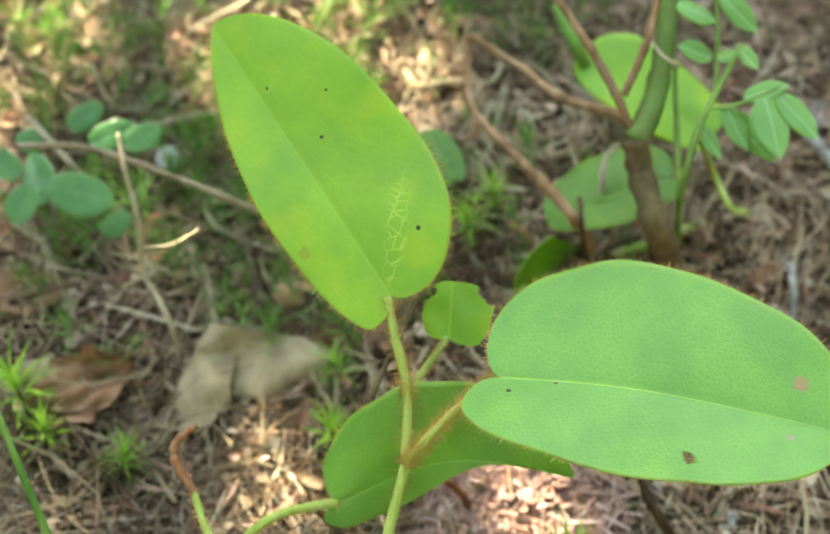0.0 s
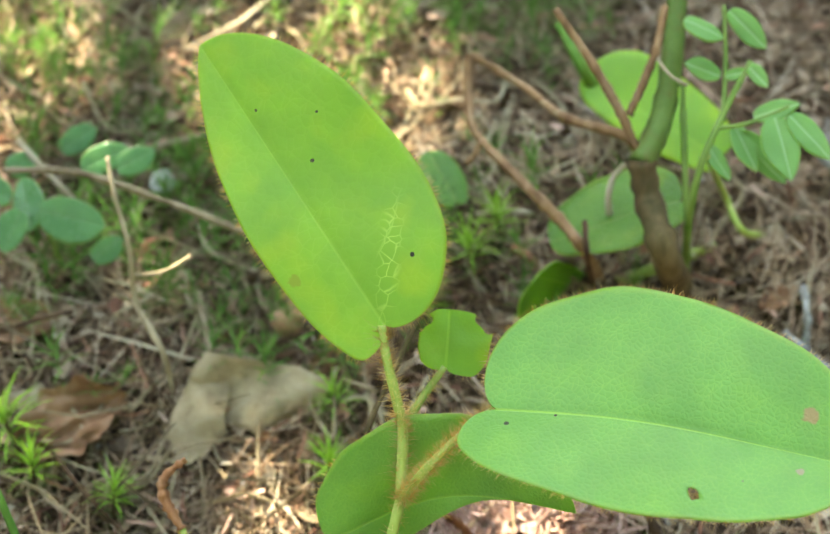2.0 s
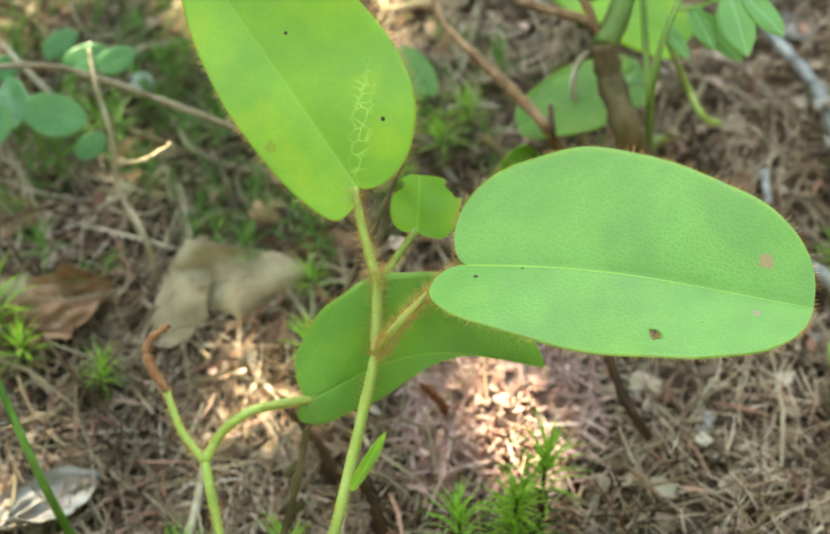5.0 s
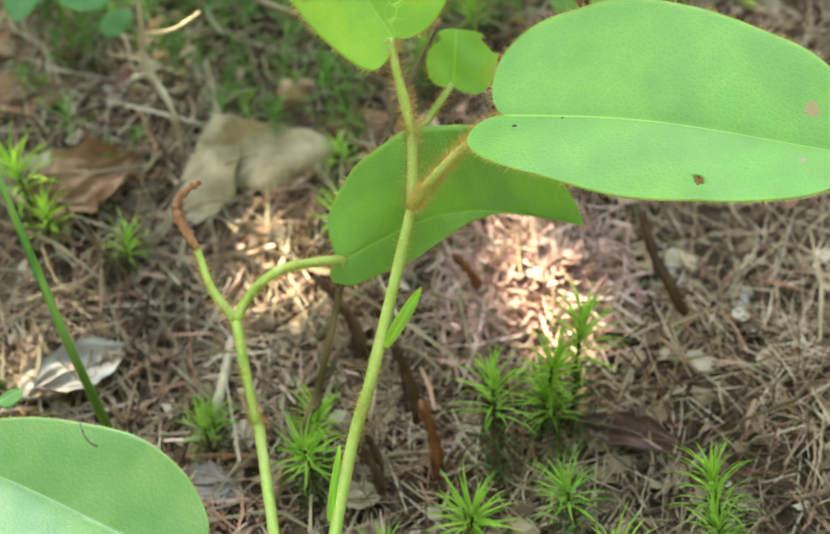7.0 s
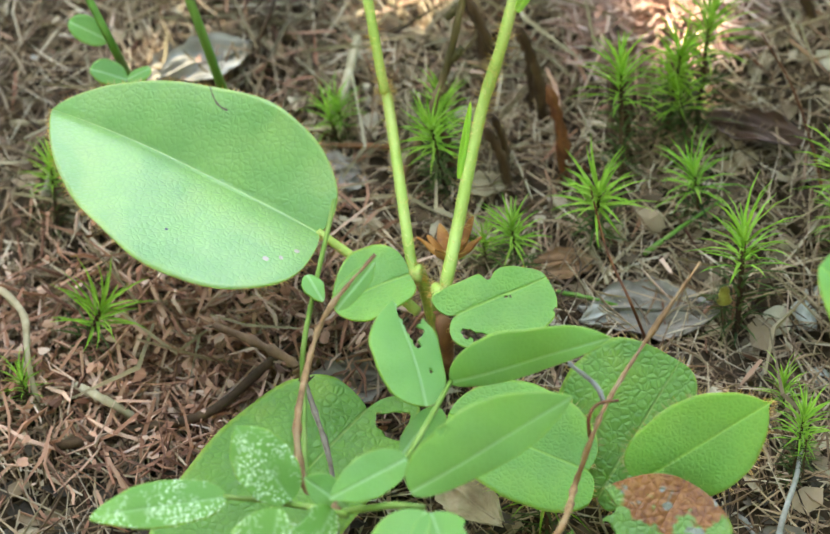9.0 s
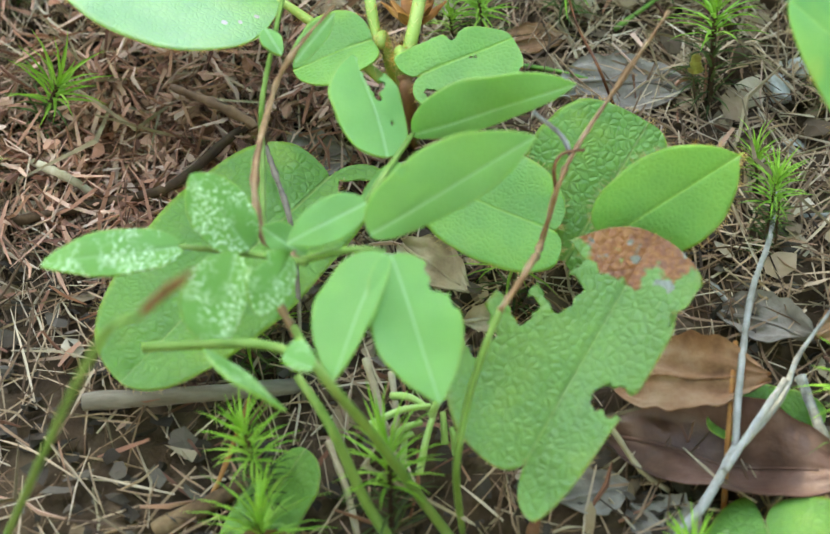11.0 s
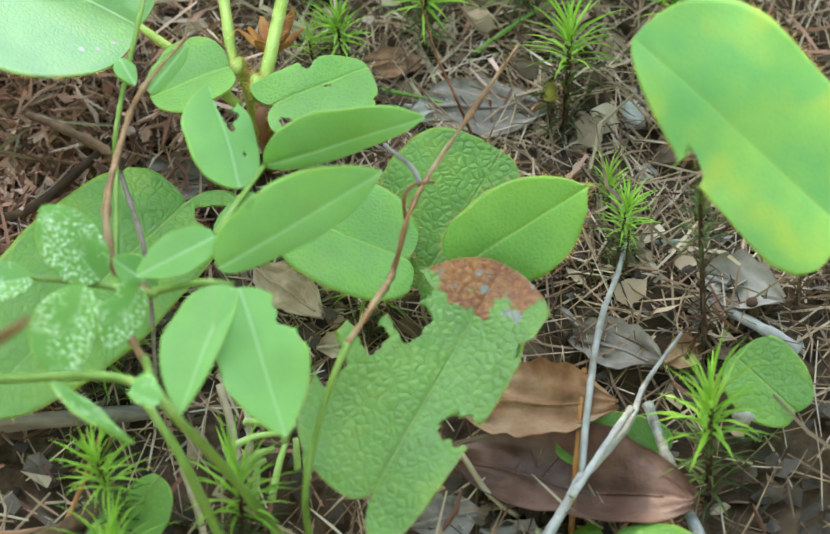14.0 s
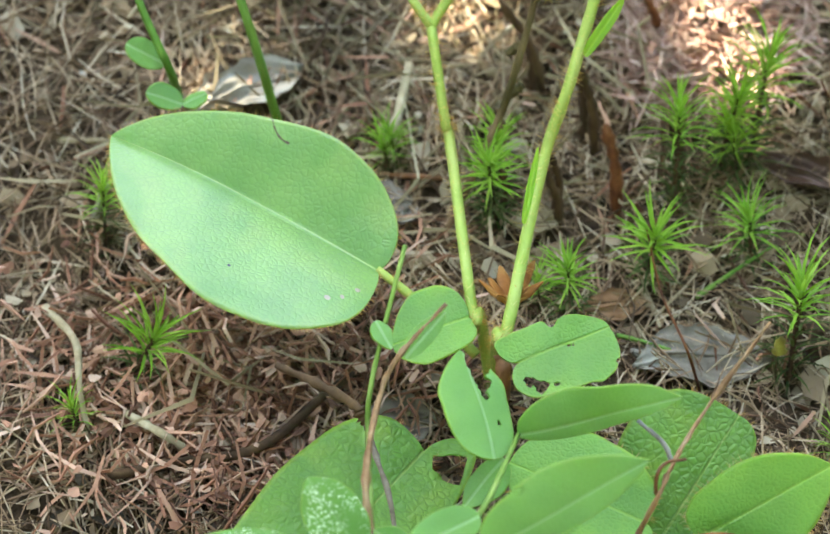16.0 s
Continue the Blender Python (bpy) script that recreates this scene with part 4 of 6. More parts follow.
hairy_stem("petiole", [(0.0188, 0.0542, 0.0700), (0.0218, 0.0625, 0.0700), (0.0261, 0.0656, 0.0751)], 0.0009, 0.0006, STEM, arbutus, 352, 0.0016, 3)
hairy_stem("petiole", [FORK, (0.0223, 0.0450, 0.0668), (0.0281, 0.0488, 0.0711), (0.0354, 0.0540, 0.0747)], 0.00095, 0.0007, STEM, arbutus, 1900, 0.0023, 4, "leaf stalk thick with rusty hairs")
hairy_stem("stem", [(-0.0010, 0.0149, -0.0254), (-0.0044, 0.0077, -0.0014), (-0.0057, 0.0063, 0.0001), (-0.0107, 0.0338, 0.0189), (-0.0118, 0.0361, 0.0225), FORK_B], 0.0011, 0.00095, STEM, arbutus, 1280, 0.0017, 5)
hairy_stem("stem", [FORK_B, (-0.0192, 0.0480, 0.0424), (-0.0220, 0.0532, 0.0480)], 0.0009, 0.0007, STEM, arbutus, 384, 0.0016, 6)
tube("dry_tip", [(-0.0220, 0.0532, 0.0480), (-0.0246, 0.0555, 0.0518), (-0.0255, 0.0576, 0.0552), (-0.0238, 0.0588, 0.0573), (-0.0212, 0.0598, 0.0588)], 0.0011, 0.0006, RED_STEM, arbutus, "withered brown curled shoot tip", knots=0.5)
hairy_stem("petiole", [FORK_B, (-0.0116, 0.0478, 0.0419), (-0.0063, 0.0489, 0.0457), (-0.0006, 0.0521, 0.0452), (0.0054, 0.0551, 0.0442)], 0.0009, 0.0009, STEM, arbutus, 480, 0.0013, 7)

leaf((0.0152, 0.0620, 0.0870), (-0.0185, 0.1011, 0.1224), (0.0220, 0.0802, 0.1076), LEAF_TOP_MARKED, arbutus, wl=0.189, ml=0.36, pl=1.72, pr=0.95, lobe=(0.062, 0.046), lobe_w=(0.50, 0.26), cup=0.04, droop=0.03, hairs=750, seed=1, wave=0.009, n=70, k=22,
     label="pale green leaf lit from behind")
leaf((0.0357, 0.0509, 0.0763), (0.0958, 0.0342, 0.0758), (0.0623, 0.0249, 0.0684), LEAF_MARKED, arbutus, n=90, k=30, wl=0.388, ml=0.31, pl=0.80, pr=0.85, lobe=(0.065, 0.09), lobe_w=(0.28, 0.38), cup=0.06, fold=0.10, droop=0.05, hairs=750, seed=2, bow=-0.02,
     bites=((0.580, 0.218, 0.018), (0.590, 0.233, 0.015)), label="large glossy green leaf with a few eaten holes")
leaf((0.0263, 0.0656, 0.0749), (0.0271, 0.0725, 0.0830), (0.0347, 0.0700, 0.0783), LEAF_TOP, arbutus, n=60, k=20, wl=0.50, ml=0.28, lobe=(0.05, 0.12), lobe_w=(0.35, 0.55), hairs=110, seed=3, pl=0.62, pr=0.72, wave=0.02, bites=((0.78, -0.66, 0.30), (1.05, 0.78, 0.36)), label="small young leaf eaten at its tip", hair_len=0.001)
leaf((0.0052, 0.0551, 0.0442), (0.0498, 0.0524, 0.0523), (0.0176, 0.0535, 0.0394), LEAF, arbutus, wl=0.41, ml=0.38, pl=0.9, pr=14.0, bow=-0.13, lobe=(0.04, 0.07), lobe_w=(0.3, 0.4), cup=0.06, wave=0.03, hairs=260, seed=4, label="shaded dark green leaf with a curled edge")
leaf((0.0130, 0.0346, 0.0376), (0.0197, 0.0385, 0.0478), (0.0176, 0.0365, 0.0426), LEAF_TOP, arbutus, wl=0.09, ml=0.4, pl=1.4, pr=1.4, lobe=(0, 0), hairs=40, seed=5, n=24, k=6, label="narrow bract", hair_len=0.001)
leaf((0.0027, 0.0110, 0.0163), (0.0048, 0.0181, 0.0280), (0.0045, 0.0146, 0.0223), LEAF_TOP, arbutus, wl=0.05, ml=0.4, pl=1.4, pr=1.4, lobe=(0, 0), hairs=30, seed=6, n=24, k=6, label="narrow bract", hair_len=0.001)
leaf((-0.0234, 0.0139, 0.0035), (-0.0727, 0.0297, 0.0207), (-0.0328, 0.0314, 0.0151), LEAF_SHINY, arbutus, n=80, k=26, wl=0.487, ml=0.40, pl=1.65, pr=1.55, lobe=(0.038, 0.026), lobe_w=(0.32, 0.23), cup=0.10, fold=0.23, droop=0.06, hairs=500, seed=7, bow=0.02, label="broad old leaf shining in the light", hair_len=0.001)
hairy_stem("petiole", [(-0.0048, 0.0028, -0.0066), (-0.0135, 0.0094, -0.0018), (-0.0232, 0.0141, 0.0036)], 0.0010, 0.0008, STEM, arbutus, 256, 0.0012, 8)
leaf((0.0029, -0.0085, 0.0004), (0.0181, -0.0021, 0.0038), (0.0150, -0.0120, -0.0023), LEAF, arbutus, n=90, k=30, wl=0.33, ml=0.12, pl=1.0, pr=0.55, lobe=(0.20, 0.19), lobe_w=(0.75, 0.45), wave=0.02, fold=0.08, hairs=60, hair_len=0.0008, seed=8, label="small leaf chewed ragged at its edges",
     bites=((-0.03, 0.25, 0.06), (0.06, 0.34, 0.075), (0.22, 0.385, 0.03), (0.52, 0.03, 0.022), (0.57, 0.035, 0.022), (0.50, -0.40, 0.16), (0.93, 0.42, 0.05)))
leaf((-0.0064, 0.0045, 0.0004), (-0.0199, -0.0001, -0.0031), (-0.0140, 0.0098, 0.0022), LEAF, arbutus, wl=0.466, ml=0.55, pl=0.8, pr=1.6, lobe=(0.02, 0.03), lobe_w=(0.45, 0.25), fold=0.12, hairs=60, hair_len=0.0007, seed=9, label="small oval leaf")
leaf((0.0269, -0.0267, -0.0252), (0.0412, -0.0102, -0.0084), (0.0413, -0.0190, -0.0179), LEAF_OLD, arbutus, wl=0.56, ml=0.62, pl=0.6, pr=0.7, lobe=(0.05, 0.05), hairs=160, seed=10, label="broad leaf in the undergrowth")
leaf((0.0333, -0.0341, -0.0164), (0.0542, -0.0299, -0.0036), (0.0472, -0.0356, -0.0172), LEAF, arbutus, wl=0.33, ml=0.40, pl=1.4, pr=1.4, point=0.05, lobe=(0.03, 0.03), hairs=200, seed=11, label="fresh pointed leaf fringed with hairs")
leaf((0.0247, -0.0274, -0.0192), (0.0012, -0.0223, -0.0111), (0.0175, -0.0164, -0.0100), LEAF, arbutus, wl=0.40, ml=0.35, lobe=(0.10, 0.03), lobe_w=(0.45, 0.3), hairs=100, seed=12, label="pale green leaf under blueberry leaves")
leaf((-0.0136, -0.0113, -0.0176), (-0.0447, -0.0559, -0.0289), (-0.0378, -0.0199, -0.0155), LEAF_OLD, arbutus, wl=0.22, ml=0.45, pl=0.9, pr=0.8, lobe=(0.13, 0.02), lobe_w=(0.45, 0.35), seed=13, hairs=120, bites=((-0.01, -0.10, 0.055),), label="large dark leaf lying low with an eaten hole")
leaf((0.0198, -0.0684, -0.0352), (0.0406, -0.0390, -0.0126), (0.0470, -0.0472, -0.0191), LEAF_BROWNED, arbutus, wl=0.42, ml=0.20, pl=1.05, pr=1.0, lobe=(0.079, 0.192), lobe_w=(0.22, 0.50), cup=0.05, fold=0.06, wave=0.016, seed=14, n=120, k=36, hairs=120, hair_len=0.0008,
     bites=((0.31, -0.375, 0.060), (0.36, -0.43, 0.06), (0.485, -0.285, 0.055), (0.56, -0.36, 0.08), (0.62, -0.20, 0.075), (0.70, -0.28, 0.10), (0.345, 0.165, 0.060), (0.35, 0.235, 0.065), (0.36, 0.30, 0.06), (0.31, 0.125, 0.03), (0.73, 0.27, 0.055), (0.44, -0.108, 0.012)), label="ragged green leaf, its end dead and brown")
leaf((0.0579, -0.0668, -0.0505), (0.0618, -0.0915, -0.0540), (0.0478, -0.0750, -0.0545), LEAF_OLD, arbutus, n=90, k=24, wl=0.66, ml=0.42, pl=0.75, pr=0.9, lobe=(0.19, 0.31), lobe_w=(0.24, 0.16), seed=15, hairs=60, bites=((0.20, 0.30, 0.014),), label="heart-shaped leaf close to the soil")
leaf((0.0926, -0.0506, 0.0014), (0.0597, -0.0379, 0.0282), (0.0809, -0.0329, 0.0286), LEAF_YELLOWED, arbutus, wl=0.27, ml=0.14, pl=1.3, pr=0.8, lobe=(0.02, 0.02), lobe_w=(0.5, 0.5), seed=16, hairs=200, n=70, k=20, bites=((0.56, -0.215, 0.055),), label="mottled yellow-green leaf with a notch")
leaf((0.0895, -0.0444, -0.0385), (0.0803, -0.0345, -0.0341), (0.0886, -0.0340, -0.0318), LEAF_OLD, arbutus, wl=0.45, ml=0.5, pl=0.8, pr=0.8, seed=17, label="dark leaf lying on the litter")
leaf((0.0685, -0.0449, -0.0468), (0.0497, -0.0472, -0.0440), (0.0579, -0.0410, -0.0409), LEAF_OLD, arbutus, wl=0.2, ml=0.5, pl=0.9, pr=0.8, seed=18, label="green leaf half hidden under twigs")
leaf((-0.0299, -0.0723, -0.0576), (-0.0160, -0.0553, -0.0430), (-0.0142, -0.0639, -0.0474), LEAF_OLD, arbutus, wl=0.18, ml=0.5, seed=19, label="shaded leaf among moss")
leaf((0.1187, 0.0998, 0.0278), (0.1292, 0.0836, 0.0163), (0.1139, 0.0884, 0.0205), LEAF_OLD, arbutus, wl=0.38, ml=0.4, pl=0.8, pr=0.7, seed=20, bites=((0.62, 0.36, 0.11),), label="small round leaf with a bitten edge")

# dry flower cup at the foot
cup = thing("dry_calyx", (0.0009, 0.0105, 0.0020), "dry orange-brown flower cup among the stems", "seed cup")
CX = np.array((0.0009, 0.0095, 0.0004))
for a in range(7):
    out = np.array([math.cos(a * 0.9), 0.6 * math.sin(a * 0.9), 0.85 + 0.3 * math.sin(a * 2.3)])
    leaf(CX, CX + (0.0075 + 0.0015 * math.sin(a * 1.7)) * unit(out), CX + 0.0035 * unit(out) + 0.0013 * unit(np.cross(out, (0, 0, 1))), ORANGE_NEEDLE, cup, lobe=(0, 0), pl=1.5, pr=1.5, n=16, k=4, seed=a, name="sepal", cup=0.2)

# ---- blueberry shoots in front ----
berry = thing("blueberry_shoot", (0.0129, -0.0669, -0.0611), "leafy blueberry shoot with insect-marked green leaves", "shrub")
tube("stem", [(0.0128, -0.0654, -0.0623), (0.0052, -0.0631, -0.0513), (-0.0034, -0.0717, -0.0282), (-0.0106, -0.0808, -0.0087), (-0.0160, -0.0592, -0.0165)], 0.0009, 0.0007, BERRY_STEM, berry, knots=0.03)
tube("stem", [(0.0051, -0.0685, -0.0637), (-0.0046, -0.0674, -0.0468), (-0.0104, -0.0670, -0.0301), (-0.0158, -0.0618, -0.0237)], 0.0010, 0.0007, BERRY_STEM, berry, knots=0.03)
tube("stem", [(-0.0157, -0.0599, -0.0175), (-0.0185, -0.0564, -0.0123), (-0.0157, -0.0530, -0.0070)], 0.0007, 0.0007, TWIG_BARK, berry, knots=0.3)
tube("stem", [(-0.0157, -0.0530, -0.0070), (-0.0211, -0.0485, -0.0066), (-0.0226, -0.0412, 0.0006), (-0.0212, -0.0275, 0.0049), (-0.0183, -0.0233, 0.0108), (-0.0106, -0.0183, 0.0185)], 0.0007, 0.0004, TWIG_BARK, berry, knots=0.35)
tube("stem", [(-0.0212, -0.0470, -0.0080), (-0.0228, -0.0281, -0.0032), (-0.0226, -0.0225, 0.0050), (-0.0178, -0.0081, 0.0232)], 0.0005, 0.0004, BERRY_STEM, berry, knots=0.04)
tube("twig", [(-0.0137, -0.0570, -0.0059), (-0.0244, -0.0524, -0.0070), (-0.0338, -0.0528, -0.0055)], 0.0006, 0.0004, BERRY_STEM, berry, knots=0.04)
tube("twig", [(-0.0143, -0.0551, -0.0066), (-0.0063, -0.0592, -0.0022), (-0.0014, -0.0594, -0.0025)], 0.0006, 0.0005, BERRY_STEM, berry, knots=0.04)
tube("twig", [(-0.0067, -0.0541, -0.0018), (-0.0029, -0.0503, 0.0036), (0.0020, -0.0313, 0.0019)], 0.0006, 0.0004, BERRY_STEM, berry, knots=0.04)
tube("twig", [(-0.0380, -0.0693, -0.0130), (-0.0244, -0.0688, -0.0126), (-0.0168, -0.0693, -0.0134), (-0.0119, -0.0808, -0.0086)], 0.0008, 0.0007, BERRY_STEM, berry, knots=0.04)
for b, t, e, wl, spotted, extra in (
    ((-0.0018, -0.0368, 0.0010), (-0.0077, -0.0188, 0.0101), (0.0003, -0.0254, 0.0038), 0.36, 0, ((0.97, 0.11, 0.14), (0.81, 0.09, 0.10), (0.67, 0.085, 0.075), (0.55, 0.075, 0.04), (0.30, 0.12, 0.03))),
    ((0.0020, -0.0313, 0.0017), (0.0280, -0.0318, 0.0109), (0.0155, -0.0319, 0.0040), 0.23, 0, ()),
    ((-0.0036, -0.0597, 0.0007), (0.0214, -0.0505, 0.0123), (0.0113, -0.0557, 0.0037), 0.255, 0, ((0.30, -0.215, 0.03),)),
    ((-0.0044, -0.0535, 0.0026), (-0.0164, -0.0588, -0.0014), (-0.0108, -0.0532, 0.0032), 0.24, 0, ()),
    ((-0.0013, -0.0628, -0.0004), (-0.0086, -0.0798, -0.0115), (-0.0114, -0.0664, -0.0056), 0.12, 0, ()),
    ((-0.0004, -0.0630, -0.0006), (0.0070, -0.0803, -0.0156), (-0.0029, -0.0740, -0.0082), 0.30, 0, ((0.20, -0.29, 0.13), (0.40, -0.30, 0.05))),
    ((-0.0229, -0.0529, -0.0060), (-0.0316, -0.0482, 0.0048), (-0.0231, -0.0484, 0.0007), 0.34, 1, ()),
    ((-0.0333, -0.0528, -0.0055), (-0.0536, -0.0612, -0.0034), (-0.0433, -0.0530, -0.0024), 0.16, 1, ()),
    ((-0.0240, -0.0612, -0.0015), (-0.0266, -0.0695, -0.0135), (-0.0323, -0.0652, -0.0071), 0.20, 1, ()),
    ((-0.0159, -0.0579, -0.0039), (-0.0206, -0.0664, -0.0092), (-0.0217, -0.0625, -0.0034), 0.26, 1, ((0.35, 0.42, 0.14),)),
    ((-0.0279, -0.0725, -0.0108), (-0.0156, -0.0792, -0.0174), (-0.0218, -0.0823, -0.0111), 0.10, 1, ()),
    ((-0.0111, -0.0825, -0.0075), (-0.0156, -0.0816, -0.0062), (-0.0136, -0.0767, -0.0062), 0.30, 1, ()),
    ((-0.0141, -0.0532, -0.0074), (-0.0210, -0.0506, -0.0034), (-0.0165, -0.0504, -0.0031), 0.30, 0, ()),
    ((-0.0223, -0.0168, 0.0135), (-0.0194, -0.0209, 0.0108), (-0.0225, -0.0200, 0.0123), 0.3, 0, ()),
    ((-0.0170, -0.0233, 0.0108), (-0.0106, -0.0191, 0.0174), (-0.0123, -0.0217, 0.0134), 0.22, 0, ()),
    ((-0.0001, -0.0292, -0.0048), (-0.0067, -0.0356, -0.0105), (-0.0054, -0.0311, -0.0072), 0.34, 0, ()),
    ((-0.0244, -0.0582, -0.0112), (-0.0264, -0.0621, -0.0169), (-0.0271, -0.0600, -0.0137), 0.2, 1, ()),
):
    leaf(b, t, e, BERRY_SPOTTED if spotted else BERRY_LEAF, berry, wl=wl, ml=0.42, pl=1.45 if spotted else 1.8, pr=1.45 if spotted else 1.8, lobe=(0.0, 0.0), lobe_w=(0.06, 0.06), cup=0.04, fold=0.012, droop=0.08, wave=0.018, bites=extra, seed=len(berry.children), label="leaf flecked white by insects" if spotted else "smooth pale green leaf", n=56, k=16)

tube("stem", [(-0.0694, -0.0674, -0.0631), (-0.0352, -0.1172, 0.0191), (-0.0282, -0.1158, 0.0248)], 0.0006, 0.0005, BERRY_STEM, berry)
leaf((-0.0282, -0.1158, 0.0248), (-0.0213, -0.1163, 0.0315), (-0.0245, -0.1147, 0.0265), RED_STEM, berry, wl=0.12, ml=0.4, pl=1.3, pr=1.3, lobe=(0, 0), cup=0.3, n=24, k=6, seed=77, name="dry_leaf", label="withered brown leaf tip")

# bare twig that stands in front of the leaves
twig = thing("dead_twig", (0.0093, -0.0605, -0.0580), "thin bare brown twig rising past the leaves", "twig")
tube("stalk", [(0.0096, -0.0593, -0.0596), (0.0089, -0.0712, -0.0353), (0.0108, -0.0675, -0.0247), (0.0137, -0.0633, -0.0167), (0.0158, -0.0605, -0.0127)], 0.0006, 0.0006, BERRY_STEM, twig, "green lower stalk", knots=0.1)
tube("stalk", [(0.0158, -0.0605, -0.0127), (0.0202, -0.0558, -0.0078), (0.0225, -0.0350, -0.0168), (0.0250, -0.0390, -0.0038), (0.0278, -0.0339, 0.0000), (0.0342, -0.0246, 0.0055), (0.0433, -0.0172, 0.0162)], 0.0006, 0.0003, TWIG_BARK, twig, knots=0.4)
tube("side_twig", [(0.0272, -0.0343, -0.0005), (0.0256, -0.0325, 0.0021), (0.0213, -0.0322, 0.0061)], 0.0005, 0.0003, GREY_WOOD, twig, knots=0.2)
tube("tendril", [(0.0247, -0.0372, -0.0049), (0.0245, -0.0379, -0.0005), (0.0260, -0.0367, 0.0012), (0.0293, -0.0355, 0.0011)], 0.00035, 0.00025, RED_STEM, twig)
# ---- sapling and herbs behind ----
sapling = thing("sapling", (0.0779, 0.1496, 0.0385), "thin woody sapling with brown bark and bare reddish branches", "shrub")
trunk_top = (0.0748, 0.1572, 0.1087)
tube("trunk", [(0.0787, 0.1526, 0.0360), (0.0717, 0.1238, 0.0626), (0.0680, 0.1304, 0.0731), (0.0665, 0.1327, 0.0808)], 0.0034, 0.0028, BARK, sapling, "rough brown lower trunk", knots=0.13, sides=12)
tube("trunk", [(0.0666, 0.1322, 0.0800), (0.0706, 0.1386, 0.0865), (0.0734, 0.1476, 0.0971), trunk_top], 0.0028, 0.0021, GREEN_BARK, sapling, "smooth green upper trunk with brown flakes", knots=0.08, sides=12)
tube("branch", [(0.0659, 0.1336, 0.0822), (0.0625, 0.1353, 0.0851), (0.0509, 0.1390, 0.0872), (0.0434, 0.1595, 0.0837), (0.0318, 0.1634, 0.0898)], 0.0011, 0.0008, TWIG_BARK, sapling, knots=0.2)
tube("branch", [(0.0316, 0.1634, 0.0898), (0.0314, 0.1594, 0.0835), (0.0320, 0.1518, 0.0789), (0.0339, 0.1482, 0.0769)], 0.0010, 0.0008, TWIG_BARK, sapling, knots=0.2)
tube("branch", [(0.0339, 0.1482, 0.0769), (0.0433, 0.1368, 0.0720), (0.0502, 0.1331, 0.0661), (0.0550, 0.1299, 0.0609), (0.0611, 0.1508, 0.0392)], 0.0011, 0.0013, TWIG_BARK, sapling, knots=0.2)
tube("branch", [(0.0339, 0.1482, 0.0769), (0.0327, 0.1467, 0.0744), (0.0307, 0.1456, 0.0727)], 0.0007, 0.0006, TWIG_BARK, sapling, knots=0.2)
tube("branch", [(0.0651, 0.1342, 0.0832), (0.0618, 0.1362, 0.0903), (0.0563, 0.1394, 0.0992), (0.0487, 0.1435, 0.1095)], 0.0011, 0.0008, TWIG_BARK, sapling, knots=0.2)
tube("branch", [(0.0639, 0.1365, 0.0888), (0.0668, 0.1392, 0.0950), (0.0694, 0.1427, 0.1007), (0.0713, 0.1475, 0.1082)], 0.0009, 0.0008, TWIG_BARK, sapling, knots=0.2)
tube("branch", [(0.0694, 0.1418, 0.0992), (0.0720, 0.1363, 0.0979), (0.0753, 0.1352, 0.0962)], 0.0004, 0.0003, PALE_WOOD, sapling, knots=0.2)
tube("side_twig", [(0.0339, 0.1482, 0.0769), (0.0386, 0.1477, 0.0723), (0.0421, 0.1471, 0.0676)], 0.0004, 0.0003, GREY_WOOD, sapling, knots=0.4)

back_berry = thing("blueberry_shoot", (0.0791, 0.1488, 0.0384), "tall green blueberry shoot with small oval leaves", "shrub")
tube("stem", [(0.0794, 0.1515, 0.0367), (0.0762, 0.1274, 0.0683), (0.0779, 0.1257, 0.0833), (0.0823, 0.1310, 0.0918), (0.0880, 0.1367, 0.1009)], 0.0009, 0.0006, BERRY_STEM, back_berry, knots=0.08)
tube("stem", [(0.0760, 0.1268, 0.0674), (0.0755, 0.1351, 0.0807), (0.0751, 0.1429, 0.0931)], 0.0008, 0.0006, BERRY_STEM, back_berry, knots=0.08)
tube("twig", [(0.0823, 0.1304, 0.0908), (0.0834, 0.1404, 0.0993), (0.0831, 0.1463, 0.1088)], 0.0006, 0.0004, BERRY_STEM, back_berry)
tube("twig", [(0.0806, 0.1295, 0.0894), (0.0875, 0.1283, 0.0913), (0.0949, 0.1283, 0.0950)], 0.0005, 0.0003, BERRY_STEM, back_berry)
